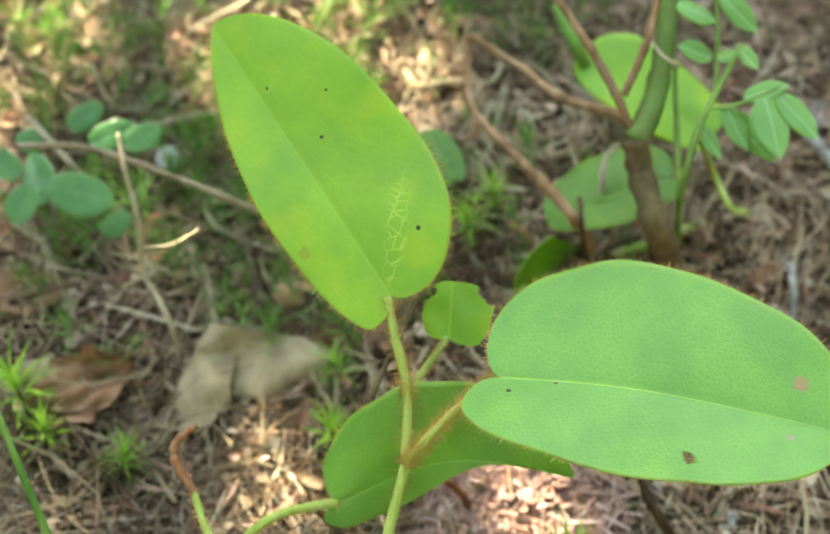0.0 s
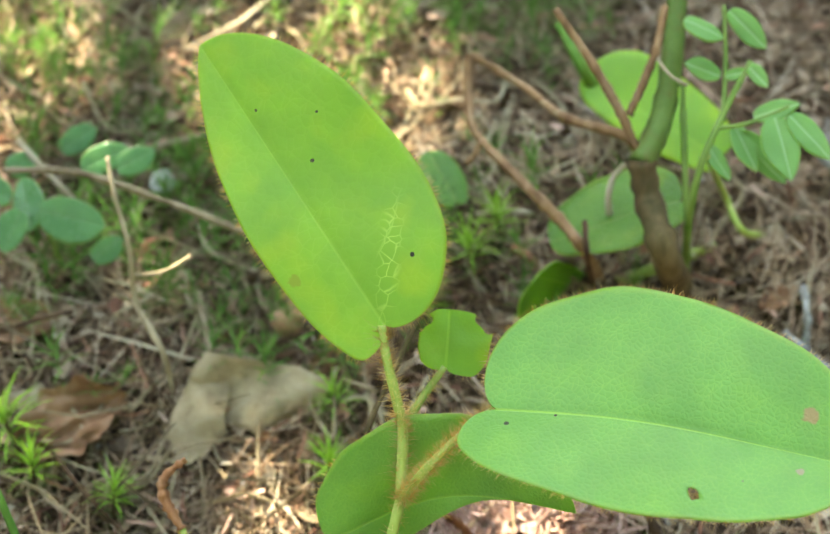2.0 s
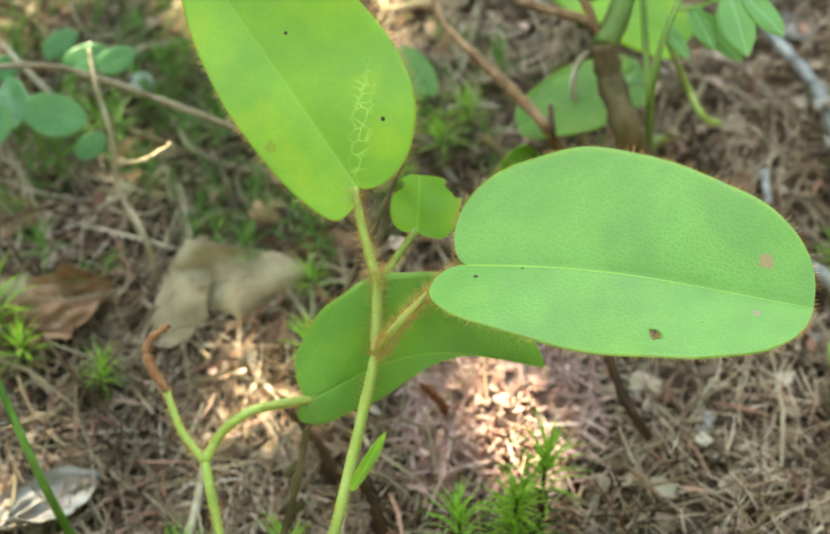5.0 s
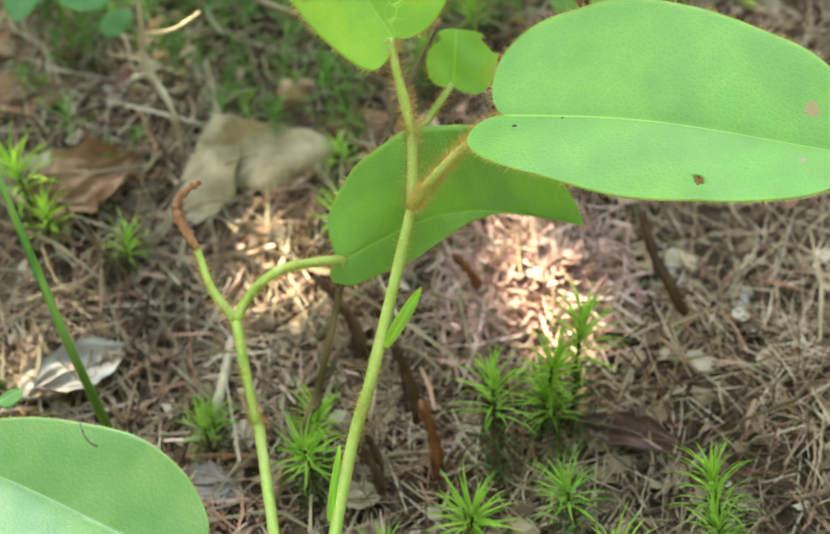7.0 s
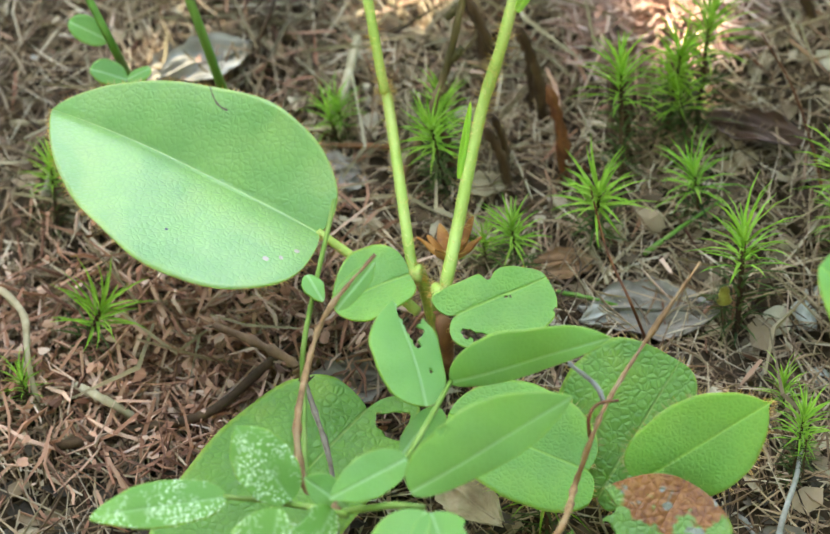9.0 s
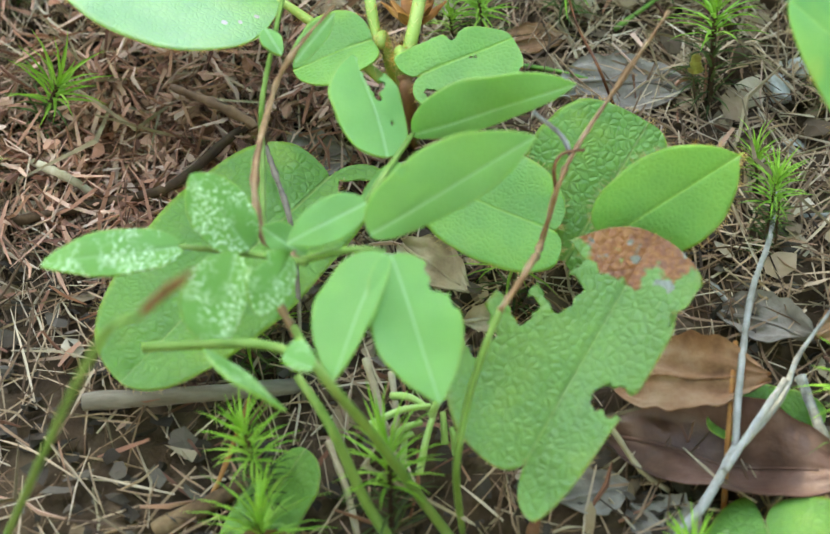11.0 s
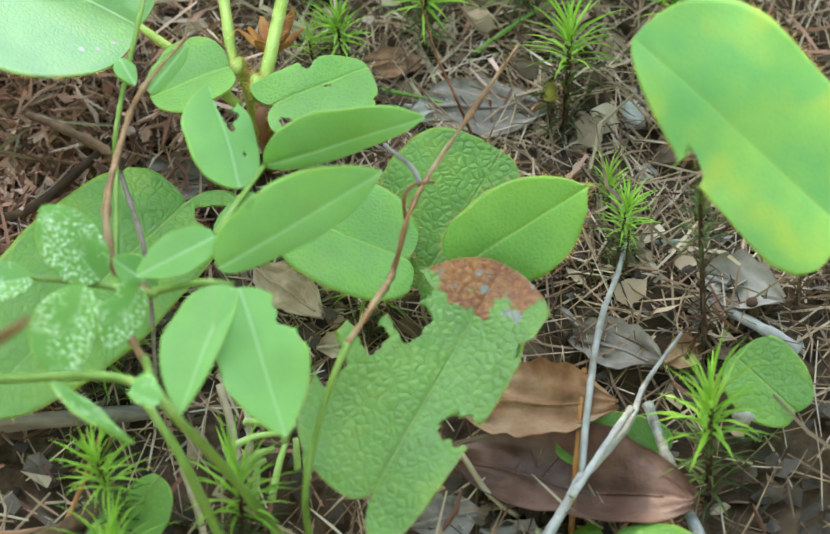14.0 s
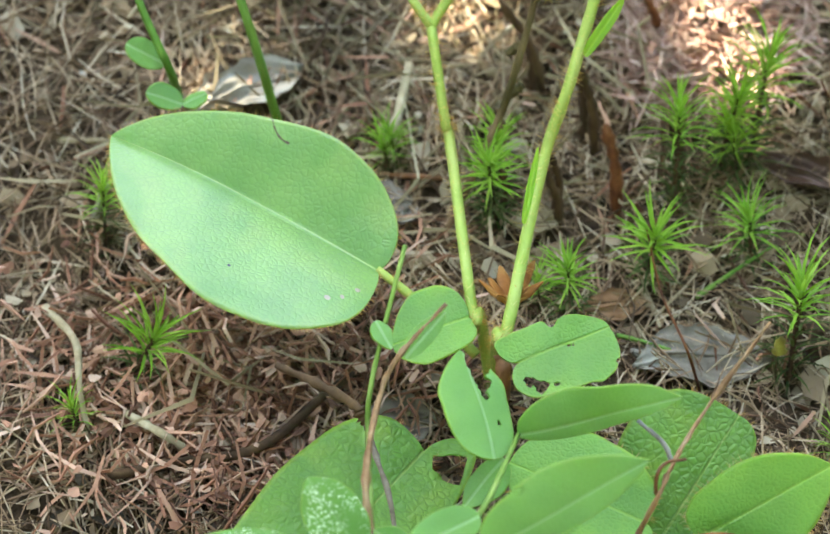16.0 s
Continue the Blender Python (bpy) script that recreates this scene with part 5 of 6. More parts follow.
for b, t, e in (
    ((0.0750, 0.1448, 0.1064), (0.0831, 0.1428, 0.1031), (0.0781, 0.1408, 0.1038)), ((0.0836, 0.1421, 0.1095), (0.0911, 0.1380, 0.1030), (0.0862, 0.1389, 0.1044)),
    ((0.0823, 0.1387, 0.0965), (0.0750, 0.1401, 0.0989), (0.0786, 0.1407, 0.0998)), ((0.0881, 0.1289, 0.0922), (0.0971, 0.1286, 0.0955), (0.0927, 0.1268, 0.0927)),
    ((0.0921, 0.1271, 0.0932), (0.0948, 0.1170, 0.0844), (0.0891, 0.1225, 0.0895)), ((0.0949, 0.1274, 0.0936), (0.1027, 0.1209, 0.0870), (0.0967, 0.1225, 0.0895)),
    ((0.0845, 0.1298, 0.0899), (0.0888, 0.1231, 0.0829), (0.0842, 0.1254, 0.0866)), ((0.0792, 0.1295, 0.0857), (0.0836, 0.1240, 0.0805), (0.0795, 0.1257, 0.0833)),
    ((0.0873, 0.1362, 0.1002), (0.0907, 0.1303, 0.0983), (0.0881, 0.1327, 0.0983)), ((0.0828, 0.1351, 0.0983), (0.0878, 0.1356, 0.0992), (0.0854, 0.1346, 0.0976)),
    ((0.0847, 0.1288, 0.0884), (0.0948, 0.1236, 0.0799), (0.0878, 0.1257, 0.0833)),
):
    leaf(b, t, e, BERRY_LEAF, back_berry, wl=0.25, ml=0.42, pl=1.7, pr=1.7, lobe=(0, 0), lobe_w=(0.12, 0.12), cup=0.08, seed=len(back_berry.children) + 40, n=26, k=6)

back_leaves = thing("trailing_arbutus", (0.0679, 0.1535, 0.0404), "low arbutus leaves crowded round the foot of a sapling", "plant")
for b, t, e, m, w in (
    ((0.0847, 0.1578, 0.0680), (0.0564, 0.1701, 0.0805), (0.0725, 0.1757, 0.0817), LEAF_TOP, 0.22),
    ((0.0749, 0.1386, 0.0675), (0.0483, 0.1357, 0.0593), (0.0654, 0.1523, 0.0669), LEAF_OLD, 0.36),
    ((0.0546, 0.1479, 0.0408), (0.0451, 0.1251, 0.0573), (0.0496, 0.1303, 0.0582), LEAF_OLD, 0.4),
    ((0.0287, 0.1558, 0.0576), (0.0226, 0.1650, 0.0650), (0.0299, 0.1628, 0.0613), LEAF_OLD, 0.42),
):
    leaf(b, t, e, m, back_leaves, wl=w, ml=0.45, pl=0.8, pr=0.8, seed=len(back_leaves.children) + 70, n=30, k=8)
tube("stem", [(0.0661, 0.1535, 0.0404), (0.0609, 0.1390, 0.0642), (0.0613, 0.1409, 0.0710), (0.0642, 0.1427, 0.0740)], 0.0009, 0.0006, PALE_WOOD, back_leaves)

left_berry = thing("creeping_herb", (-0.0637, 0.1600, 0.0436), "creeping herb with round blue-green leaves", "plant")
for b, t, e in (
    ((-0.0600, 0.1417, 0.0640), (-0.0461, 0.1399, 0.0612), (-0.0536, 0.1378, 0.0579)), ((-0.0640, 0.1417, 0.0640), (-0.0675, 0.1370, 0.0566), (-0.0698, 0.1398, 0.0610)), ((-0.0625, 0.1438, 0.0580), (-0.0657, 0.1541, 0.0650), (-0.0596, 0.1472, 0.0635)),
    ((-0.0534, 0.1594, 0.0641), (-0.0433, 0.1619, 0.0682), (-0.0469, 0.1592, 0.0638)), ((-0.0457, 0.1594, 0.0641), (-0.0373, 0.1616, 0.0677), (-0.0397, 0.1591, 0.0636)), ((-0.0681, 0.1516, 0.0610), (-0.0764, 0.1535, 0.0640), (-0.0716, 0.1547, 0.0660)),
    ((-0.0504, 0.1447, 0.0500), (-0.0439, 0.1472, 0.0540), (-0.0450, 0.1447, 0.0500)), ((-0.0605, 0.1748, 0.0605), (-0.0525, 0.1778, 0.0652), (-0.0550, 0.1748, 0.0605)), ((-0.0711, 0.1641, 0.0622), (-0.0638, 0.1654, 0.0642), (-0.0668, 0.1628, 0.0602)),
):
    leaf(b, t, e, HERB_LEAF, left_berry, wl=0.30, ml=0.45, pl=1.3, pr=1.3, lobe=(0.0, 0.0), lobe_w=(0.2, 0.2), seed=len(left_berry.children) + 90, n=26, k=6)
tube("stem", [(-0.0585, 0.1554, 0.0392), (-0.0598, 0.1478, 0.0550), (-0.0622, 0.1510, 0.0600), (-0.0686, 0.1622, 0.0591)], 0.0007, 0.0005, BERRY_STEM, left_berry)


# ---- sticks and stalks ----
def stick(name, points, r0, r1, mat, label, category="twig", knots=0.2, group="", seed=0):
    return tagged(tube(name, points, r0, r1, mat, None, "", sides=9, knots=knots, seed=seed), label, category, group)


pale = thing("dead_stalk", (-0.0314, 0.1223, 0.0260), "crooked pale dead stalk standing in the litter", "twig")
tube("stalk", [(-0.0316, 0.1239, 0.0249), (-0.0325, 0.1171, 0.0441), (-0.0382, 0.1231, 0.0531), (-0.0386, 0.1236, 0.0653), (-0.0408, 0.1255, 0.0759), (-0.0426, 0.1302, 0.0834)], 0.00065, 0.0005, PALE_WOOD, pale, knots=0.3)
tube("side_twig", [(-0.0378, 0.1225, 0.0597), (-0.0316, 0.1211, 0.0613), (-0.0258, 0.1211, 0.0650)], 0.0005, 0.0003, PALE_WOOD, pale, knots=0.3)
stick("fallen_stick", [(-0.0661, 0.1392, 0.0752), (-0.0510, 0.1407, 0.0738), (-0.0323, 0.1391, 0.0675), (-0.0107, 0.1380, 0.0581), (0.0096, 0.1599, 0.0365)], 0.0007, 0.0008, DRY_STALK, "long thin brown stick lying across the moss")
stick("fallen_stick", [(-0.0458, 0.1742, 0.0595), (-0.0257, 0.1853, 0.0584), (0.0219, 0.1941, 0.0536), (0.0457, 0.1868, 0.0608)], 0.0009, 0.0008, DRY_STALK, "thin brown stick lying behind the plants")
stick("fallen_stick", [(-0.0691, 0.2082, 0.0572), (-0.0600, 0.2071, 0.0556), (-0.0509, 0.1999, 0.0535), (-0.0473, 0.1858, 0.0553)], 0.0012, 0.0009, PALE_WOOD, "pale bent stick among moss")
stick("fallen_stick", [(-0.0686, 0.1673, 0.0673), (-0.0614, 0.1632, 0.0607), (-0.0566, 0.1606, 0.0566), (-0.0438, 0.1569, 0.0440)], 0.0008, 0.0006, PALE_WOOD, "thin pale stick leaning on the bank")
stick("fallen_stick", [(-0.0292, 0.1441, 0.0462), (-0.0272, 0.1362, 0.0386), (-0.0257, 0.1280, 0.0327)], 0.0006, 0.0006, DRY_STALK, "short pale stick upright in the litter")
stick("fallen_stick", [(0.0304, 0.1630, 0.0489), (0.0377, 0.1631, 0.0509), (0.0463, 0.1645, 0.0494)], 0.0008, 0.0006, PALE_WOOD, "thin dry stalk lying on the moss")
stick("fallen_stick", [(0.0410, 0.1525, 0.0481), (0.0458, 0.1506, 0.0450), (0.0506, 0.1477, 0.0397)], 0.0011, 0.0010, RED_STEM, "short reddish stick on the litter")
stick("lichened_stick", [(0.1061, 0.1857, 0.0613), (0.1184, 0.1609, 0.0538), (0.1219, 0.1369, 0.0427), (0.1255, 0.1206, 0.0343), (0.1322, 0.1072, 0.0261)], 0.0013, 0.0016, LICHEN, "fallen stick crusted with grey lichen", "stick", 0.35)
stick("lichened_stick", [(0.0988, 0.1342, 0.0367), (0.1098, 0.1219, 0.0328), (0.1221, 0.1088, 0.0269), (0.1342, 0.0968, 0.0203)], 0.0011, 0.0017, LICHEN, "fallen grey stick with lichen tufts", "stick", 0.35, seed=2)
stick("lichened_stick", [(0.1043, 0.1445, 0.0423), (0.1040, 0.1357, 0.0404), (0.1037, 0.1327, 0.0348)], 0.0009, 0.0007, LICHEN, "short lichened twig on the bank", "stick", 0.3, seed=3)
LICHEN_SPOTS = ((0.1229, 0.1301, 0.0417), (0.1267, 0.1306, 0.0400), (0.1215, 0.1334, 0.0433), (0.1234, 0.1098, 0.0305), (0.1210, 0.1030, 0.0243), (0.1185, 0.1547, 0.0530), (0.1200, 0.1450, 0.0484))
for k, c in enumerate(LICHEN_SPOTS):
    tuft = thing("lichen_tuft", c, "pale grey-green lichen tuft on a fallen stick", "lichen", "lichen tufts on sticks")
    for q in range(6):
        a = q * 1.05 + k
        d = np.array([math.cos(a), 0.6 * math.sin(a), 0.5 + 0.3 * math.sin(3 * a)]) * 0.0028
        leaf(c, np.array(c) + d, np.array(c) + 0.5 * d + 0.0009 * unit(np.cross(d, (0.2, 0.1, 1))), DEAD_PALE, tuft, lobe=(0, 0), n=10, k=3, seed=k * 7 + q, name="lobe", cup=0.3, pl=0.5, pr=0.5, wave=0.05)
stick("dead_stalk", [(0.0753, 0.0860, 0.0085), (0.0697, 0.0792, 0.0221), (0.0664, 0.0808, 0.0286), (0.0639, 0.0834, 0.0370)], 0.0011, 0.0010, DARK_STALK, "dark upright dead stalk behind a leaf", knots=0.25)
tall = thing("dead_stalk", (-0.0158, 0.0344, -0.0142), "tall thin grey-brown dead stalk with knots", "twig")
tube("stalk", [(-0.0159, 0.0364, -0.0154), (-0.0025, 0.0515, 0.0116), (0.0019, 0.0520, 0.0277), (0.0053, 0.0579, 0.0411), (0.0115, 0.0735, 0.0554), (0.0149, 0.0810, 0.0600), (0.0242, 0.0957, 0.0744)], 0.0008, 0.0005, BARK, tall, knots=0.2)
for c in ((0.0056, 0.0573, 0.0421), (0.0051, 0.0555, 0.0391), (0.0007, 0.0536, 0.0285), (0.0014, 0.0522, 0.0203), (-0.0019, 0.0521, 0.0124)):
    c = np.array(c)
    tube("knot", [c - (0.001, 0, 0.001), c, c + (0.0012, 0, 0.0014)], 0.0010, 0.0006, BARK, tall, knots=0.6)
for a, b, r, m in (
    ((0.0062, 0.0797, 0.0065), (0.0027, 0.0831, 0.0169), 0.0010, DARK_STALK), ((0.0165, 0.0707, 0.0022), (0.0130, 0.0700, 0.0177), 0.0010, DARK_STALK), ((0.0226, 0.0514, -0.0066), (0.0190, 0.0514, 0.0142), 0.0012, RED_STALK),
    ((0.0116, 0.0492, -0.0074), (0.0068, 0.0451, 0.0084), 0.0010, DARK_STALK), ((0.0109, 0.0530, -0.0057), (0.0084, 0.0445, 0.0113), 0.0008, DARK_STALK), ((0.0088, 0.0807, 0.0070), (-0.0017, 0.0773, 0.0271), 0.0009, DARK_STALK),
    ((0.0184, 0.0656, 0.0000), (0.0137, 0.0567, 0.0238), 0.0010, DARK_STALK), ((0.0323, 0.0921, 0.0123), (0.0260, 0.0828, 0.0282), 0.0009, RED_STALK), ((0.0351, 0.0598, -0.0026), (0.0319, 0.0539, 0.0129), 0.0009, DARK_STALK),
    ((-0.0002, 0.0524, -0.0062), (-0.0009, 0.0425, 0.0086), 0.0008, DARK_STALK), ((0.0298, 0.0539, -0.0052), (0.0315, 0.0663, 0.0096), 0.0007, DARK_STALK),
):
    a, b = np.array(a), np.array(b)
    stick("dead_stalk", [a - (0, 0, 0.002), 0.5 * (a + b) + (0.001, 0.0, 0.0), b], r * 1.1, r * 0.7, m, "short brown dead stalk standing in litter", knots=0.45, group="stubs of dead stalks")
stick("red_seed_stalk", [(0.0380, 0.0164, -0.0237), (0.0335, 0.0094, -0.0084), (0.0298, 0.0249, -0.0068), (0.0268, 0.0327, 0.0023)], 0.00032, 0.00018, RED_STALK, "hair-thin dark red moss stalk", "moss stalk", 0.05)
stick("red_seed_stalk", [(0.0735, 0.0460, -0.0105), (0.0705, 0.0480, 0.0010), (0.0660, 0.0520, 0.0130), (0.0600, 0.0560, 0.0225)], 0.00030, 0.00016, RED_STALK, "hair-thin dark red moss stalk", "moss stalk", 0.05)
for pts, r in (([(-0.0432, 0.0639, -0.0027), (-0.0482, 0.0545, 0.0265), (-0.0530, 0.0568, 0.0418), (-0.0599, 0.0631, 0.0602)], 0.0010), ([(-0.0660, 0.0755, 0.0026), (-0.0646, 0.0528, 0.0219), (-0.0690, 0.0543, 0.0324), (-0.0735, 0.0595, 0.0412)], 0.0009)):
    green = thing("green_shoot", pts[0], "slender smooth green shoot rising from the litter", "plant")
    tube("stem", pts, r, r * 0.7, GRASS, green)
    if r < 0.001:
        for b, t, e in (((-0.0621, 0.0496, 0.0167), (-0.0688, 0.0487, 0.0195), (-0.0656, 0.0515, 0.0201)), ((-0.0621, 0.0496, 0.0167), (-0.0575, 0.0510, 0.0185), (-0.0592, 0.0477, 0.0171)), ((-0.0653, 0.0517, 0.0241), (-0.0729, 0.0533, 0.0274), (-0.0688, 0.0540, 0.0281))):
            leaf(b, t, e, BERRY_LEAF, green, wl=0.3, ml=0.5, lobe=(0, 0), lobe_w=(0.1, 0.1), n=20, k=5, seed=5)
for pts, r0, r1, m, text in (
    ([(-0.0195, 0.0802, 0.0107), (-0.0220, 0.0637, 0.0052), (-0.0279, 0.0565, -0.0023)], 0.0010, 0.0009, PALE_WOOD, "pale dry stalk lying on the litter"),
    ([(-0.0276, 0.0559, -0.0014), (-0.0159, 0.0549, -0.0009), (-0.0097, 0.0563, -0.0023)], 0.0006, 0.0006, RED_STEM, "thin pinkish stalk on the litter"),
    ([(-0.0767, 0.0436, 0.0020), (-0.0791, 0.0419, -0.0050)], 0.0008, 0.0008, DEAD_PALE, "short white broken stick"),
    ([(-0.0888, 0.0613, 0.0011), (-0.0790, 0.0606, 0.0017)], 0.0007, 0.0006, PALE_WOOD, "pale broken stalk on the litter"),
    ([(-0.0865, 0.0251, -0.0147), (-0.0790, 0.0133, -0.0140), (-0.0771, 0.0047, -0.0180), (-0.0755, 0.0015, -0.0276)], 0.0008, 0.0005, PALE_WOOD, "thin bent pale stalk on litter"),
    ([(-0.0714, -0.0063, -0.0299), (-0.0560, -0.0034, -0.0278), (-0.0434, -0.0014, -0.0257), (-0.0322, 0.0083, -0.0205), (-0.0249, 0.0167, -0.0194)], 0.0010, 0.0008, DARK_STALK, "rough grey-brown twig half buried in litter"),
    ([(-0.0687, 0.0049, -0.0240), (-0.0620, -0.0002, -0.0241), (-0.0574, -0.0005, -0.0274)], 0.0008, 0.0007, PALE_WOOD, "short tan stick on the litter"),
    ([(-0.0547, -0.0409, -0.0441), (-0.0358, -0.0406, -0.0429), (-0.0182, -0.0376, -0.0434)], 0.0017, 0.0014, DRY_GREY, "bleached grey stick lying level"),
    ([(-0.0409, -0.0623, -0.0548), (-0.0316, -0.0582, -0.0520), (-0.0226, -0.0516, -0.0500)], 0.0018, 0.0014, BARK, "stout dark rotting stick"),
    ([(0.0653, -0.0413, -0.0392), (0.0686, -0.0519, -0.0449), (0.0725, -0.0608, -0.0511), (0.0769, -0.0671, -0.0570)], 0.0009, 0.0011, LICHEN, "bumpy grey twig with pale bark"),
    ([(0.0548, -0.0371, -0.0351), (0.0529, -0.0506, -0.0415), (0.0518, -0.0592, -0.0535)], 0.0005, 0.0005, ORANGE_NEEDLE, "single orange-brown pine needle"),
    ([(-0.0329, -0.0593, -0.0535), (-0.0294, -0.0519, -0.0480), (-0.0265, -0.0415, -0.0432)], 0.0005, 0.0004, ORANGE_NEEDLE, "single orange-brown pine needle"),
    ([(-0.0127, -0.0503, -0.0454), (-0.0088, -0.0598, -0.0507), (-0.0057, -0.0723, -0.0593)], 0.0006, 0.0006, PALE_WOOD, "pale dry grass stalk"),
    ([(-0.0067, -0.0396, -0.0363), (-0.0045, -0.0452, -0.0410), (-0.0030, -0.0492, -0.0468)], 0.0007, 0.0006, PALE_WOOD, "pale dry grass stalk"),
    ([(-0.0025, -0.0401, -0.0387), (-0.0014, -0.0472, -0.0440), (-0.0015, -0.0529, -0.0495)], 0.0006, 0.0005, PALE_WOOD, "pale dry grass stalk"),
    ([(0.0216, -0.0625, -0.0508), (0.0195, -0.0677, -0.0542), (0.0140, -0.0769, -0.0596)], 0.0010, 0.0008, RED_STEM, "reddish twig end under a leaf"),
    ([(0.0338, -0.0499, -0.0430), (0.0386, -0.0538, -0.0488), (0.0434, -0.0550, -0.0524)], 0.0005, 0.0004, PALE_WOOD, "thin tan stalk in shade"),
    ([(0.0675, -0.0054, -0.0305), (0.0748, -0.0068, -0.0292), (0.0825, -0.0053, -0.0295)], 0.0005, 0.0005, GREY_WOOD, "thin white stalk on the soil"),
    ([(0.0484, -0.0124, -0.0328), (0.0536, -0.0212, -0.0359), (0.0571, -0.0251, -0.0377)], 0.0006, 0.0006, GREY_WOOD, "thin grey stalk on the soil"),
    ([(0.0185, 0.0229, -0.0146), (0.0249, 0.0209, -0.0146), (0.0319, 0.0197, -0.0160)], 0.0005, 0.0003, GRASS, "green grass blade lying on litter"),
    ([(0.0373, 0.0322, -0.0123), (0.0455, 0.0368, -0.0083), (0.0525, 0.0425, -0.0065)], 0.0005, 0.0003, GRASS, "green grass blade lying on litter"),
    ([(0.0831, 0.0731, 0.0066), (0.0872, 0.0719, 0.0070), (0.0928, 0.0731, 0.0064)], 0.0005, 0.0003, GRASS, "green grass blade lying on litter"),
    ([(0.0824, 0.0878, 0.0133), (0.0854, 0.0914, 0.0168), (0.0879, 0.0951, 0.0197)], 0.0005, 0.0004, PALE_WOOD, "pale yellow grass stalk"),
    ([(0.0513, 0.1748, 0.0916), (0.0575, 0.1685, 0.0815), (0.0673, 0.1885, 0.0567)], 0.0012, 0.0014, GRASS, "pale green herb stalk behind the sapling"),
    ([(0.0790, 0.1266, 0.0847), (0.0869, 0.1538, 0.0604), (0.0907, 0.1496, 0.0537), (0.0978, 0.1626, 0.0446)], 0.0007, 0.0008, STEM, "curved yellow-green stalk by a sapling"),
    ([(0.0638, 0.1478, 0.0418), (0.0746, 0.1497, 0.0448), (0.0860, 0.1564, 0.0457)], 0.0014, 0.0010, STEM, "pale green runner lying at the sapling"),
    ([(0.0590, 0.1477, 0.0397), (0.0557, 0.1272, 0.0605), (0.0552, 0.1313, 0.0671)], 0.0007, 0.0006, DARK_STALK, "short dark stub beside the sapling"),
):
    stick("fallen_stalk", pts, r0, r1, m, text, knots=0.15, seed=len(bpy.data.objects))
bark_twig = thing("forked_twig", (-0.0217, -0.0112, -0.0354), "dark forked twig with a pale peeling stem", "twig")
tube("stalk", [(-0.0175, -0.0400, -0.0450), (-0.0180, -0.0340, -0.0170), (-0.0218, -0.0225, -0.0100), (-0.0240, -0.0185, -0.0055)], 0.0004, 0.0005, DRY_GREY, bark_twig, "pale peeling lower stem", knots=0.4)
tube("stalk", [(-0.0235, -0.0190, -0.0062), (-0.0262, -0.0170, -0.0035), (-0.0328, -0.0144, -0.0012), (-0.0395, -0.0120, 0.0004)], 0.0009, 0.0006, DARK_STALK, bark_twig, "dark knotty arm", knots=0.5)
tube("knot", [(-0.0228, -0.0190, -0.0065), (-0.0240, -0.0185, -0.0052), (-0.0246, -0.0178, -0.0040)], 0.0013, 0.0010, DARK_STALK, bark_twig, knots=0.7)
grey = thing("forked_twig", (0.0384, -0.0691, -0.0620), "smooth grey forked twig leaning over the litter", "twig")
tube("stalk", [(0.0360, -0.0755, -0.0609), (0.0428, -0.0692, -0.0519), (0.0485, -0.0633, -0.0474), (0.0534, -0.0565, -0.0422)], 0.0010, 0.0008, GREY_WOOD, grey, knots=0.12)
tube("stalk", [(0.0534, -0.0565, -0.0422), (0.0545, -0.0476, -0.0372), (0.0577, -0.0306, -0.0302), (0.0622, -0.0167, -0.0268), (0.0645, -0.0023, -0.0220)], 0.0007, 0.0004, GREY_WOOD, grey, knots=0.15)
tube("stalk", [(0.0525, -0.0582, -0.0428), (0.0610, -0.0496, -0.0379), (0.0646, -0.0414, -0.0352), (0.0715, -0.0317, -0.0316)], 0.0007, 0.0003, GREY_WOOD, grey, knots=0.15)
tube("stalk", [(0.0515, -0.0609, -0.0433), (0.0568, -0.0547, -0.0384), (0.0618, -0.0488, -0.0344)], 0.0007, 0.0006, GREY_WOOD, grey, knots=0.15)
tube("stub", [(0.0386, -0.0731, -0.0569), (0.0368, -0.0741, -0.0554), (0.0355, -0.0746, -0.0544)], 0.0008, 0.0006, GREY_WOOD, grey)
side = thing("broken_stick", (0.0854, -0.0176, -0.0383), "short grey broken stick with stubs", "stick")
tube("stick", [(0.0774, -0.0185, -0.0337), (0.0842, -0.0244, -0.0344), (0.0926, -0.0287, -0.0375)], 0.0009, 0.0011, GREY_WOOD, side, knots=0.2)
tube("stub", [(0.0850, -0.0225, -0.0345), (0.0845, -0.0231, -0.0309)], 0.0011, 0.0010, DARK_STALK, side)
tube("stub", [(0.0891, -0.0269, -0.0365), (0.0880, -0.0332, -0.0393)], 0.0011, 0.0012, DARK_STALK, side)

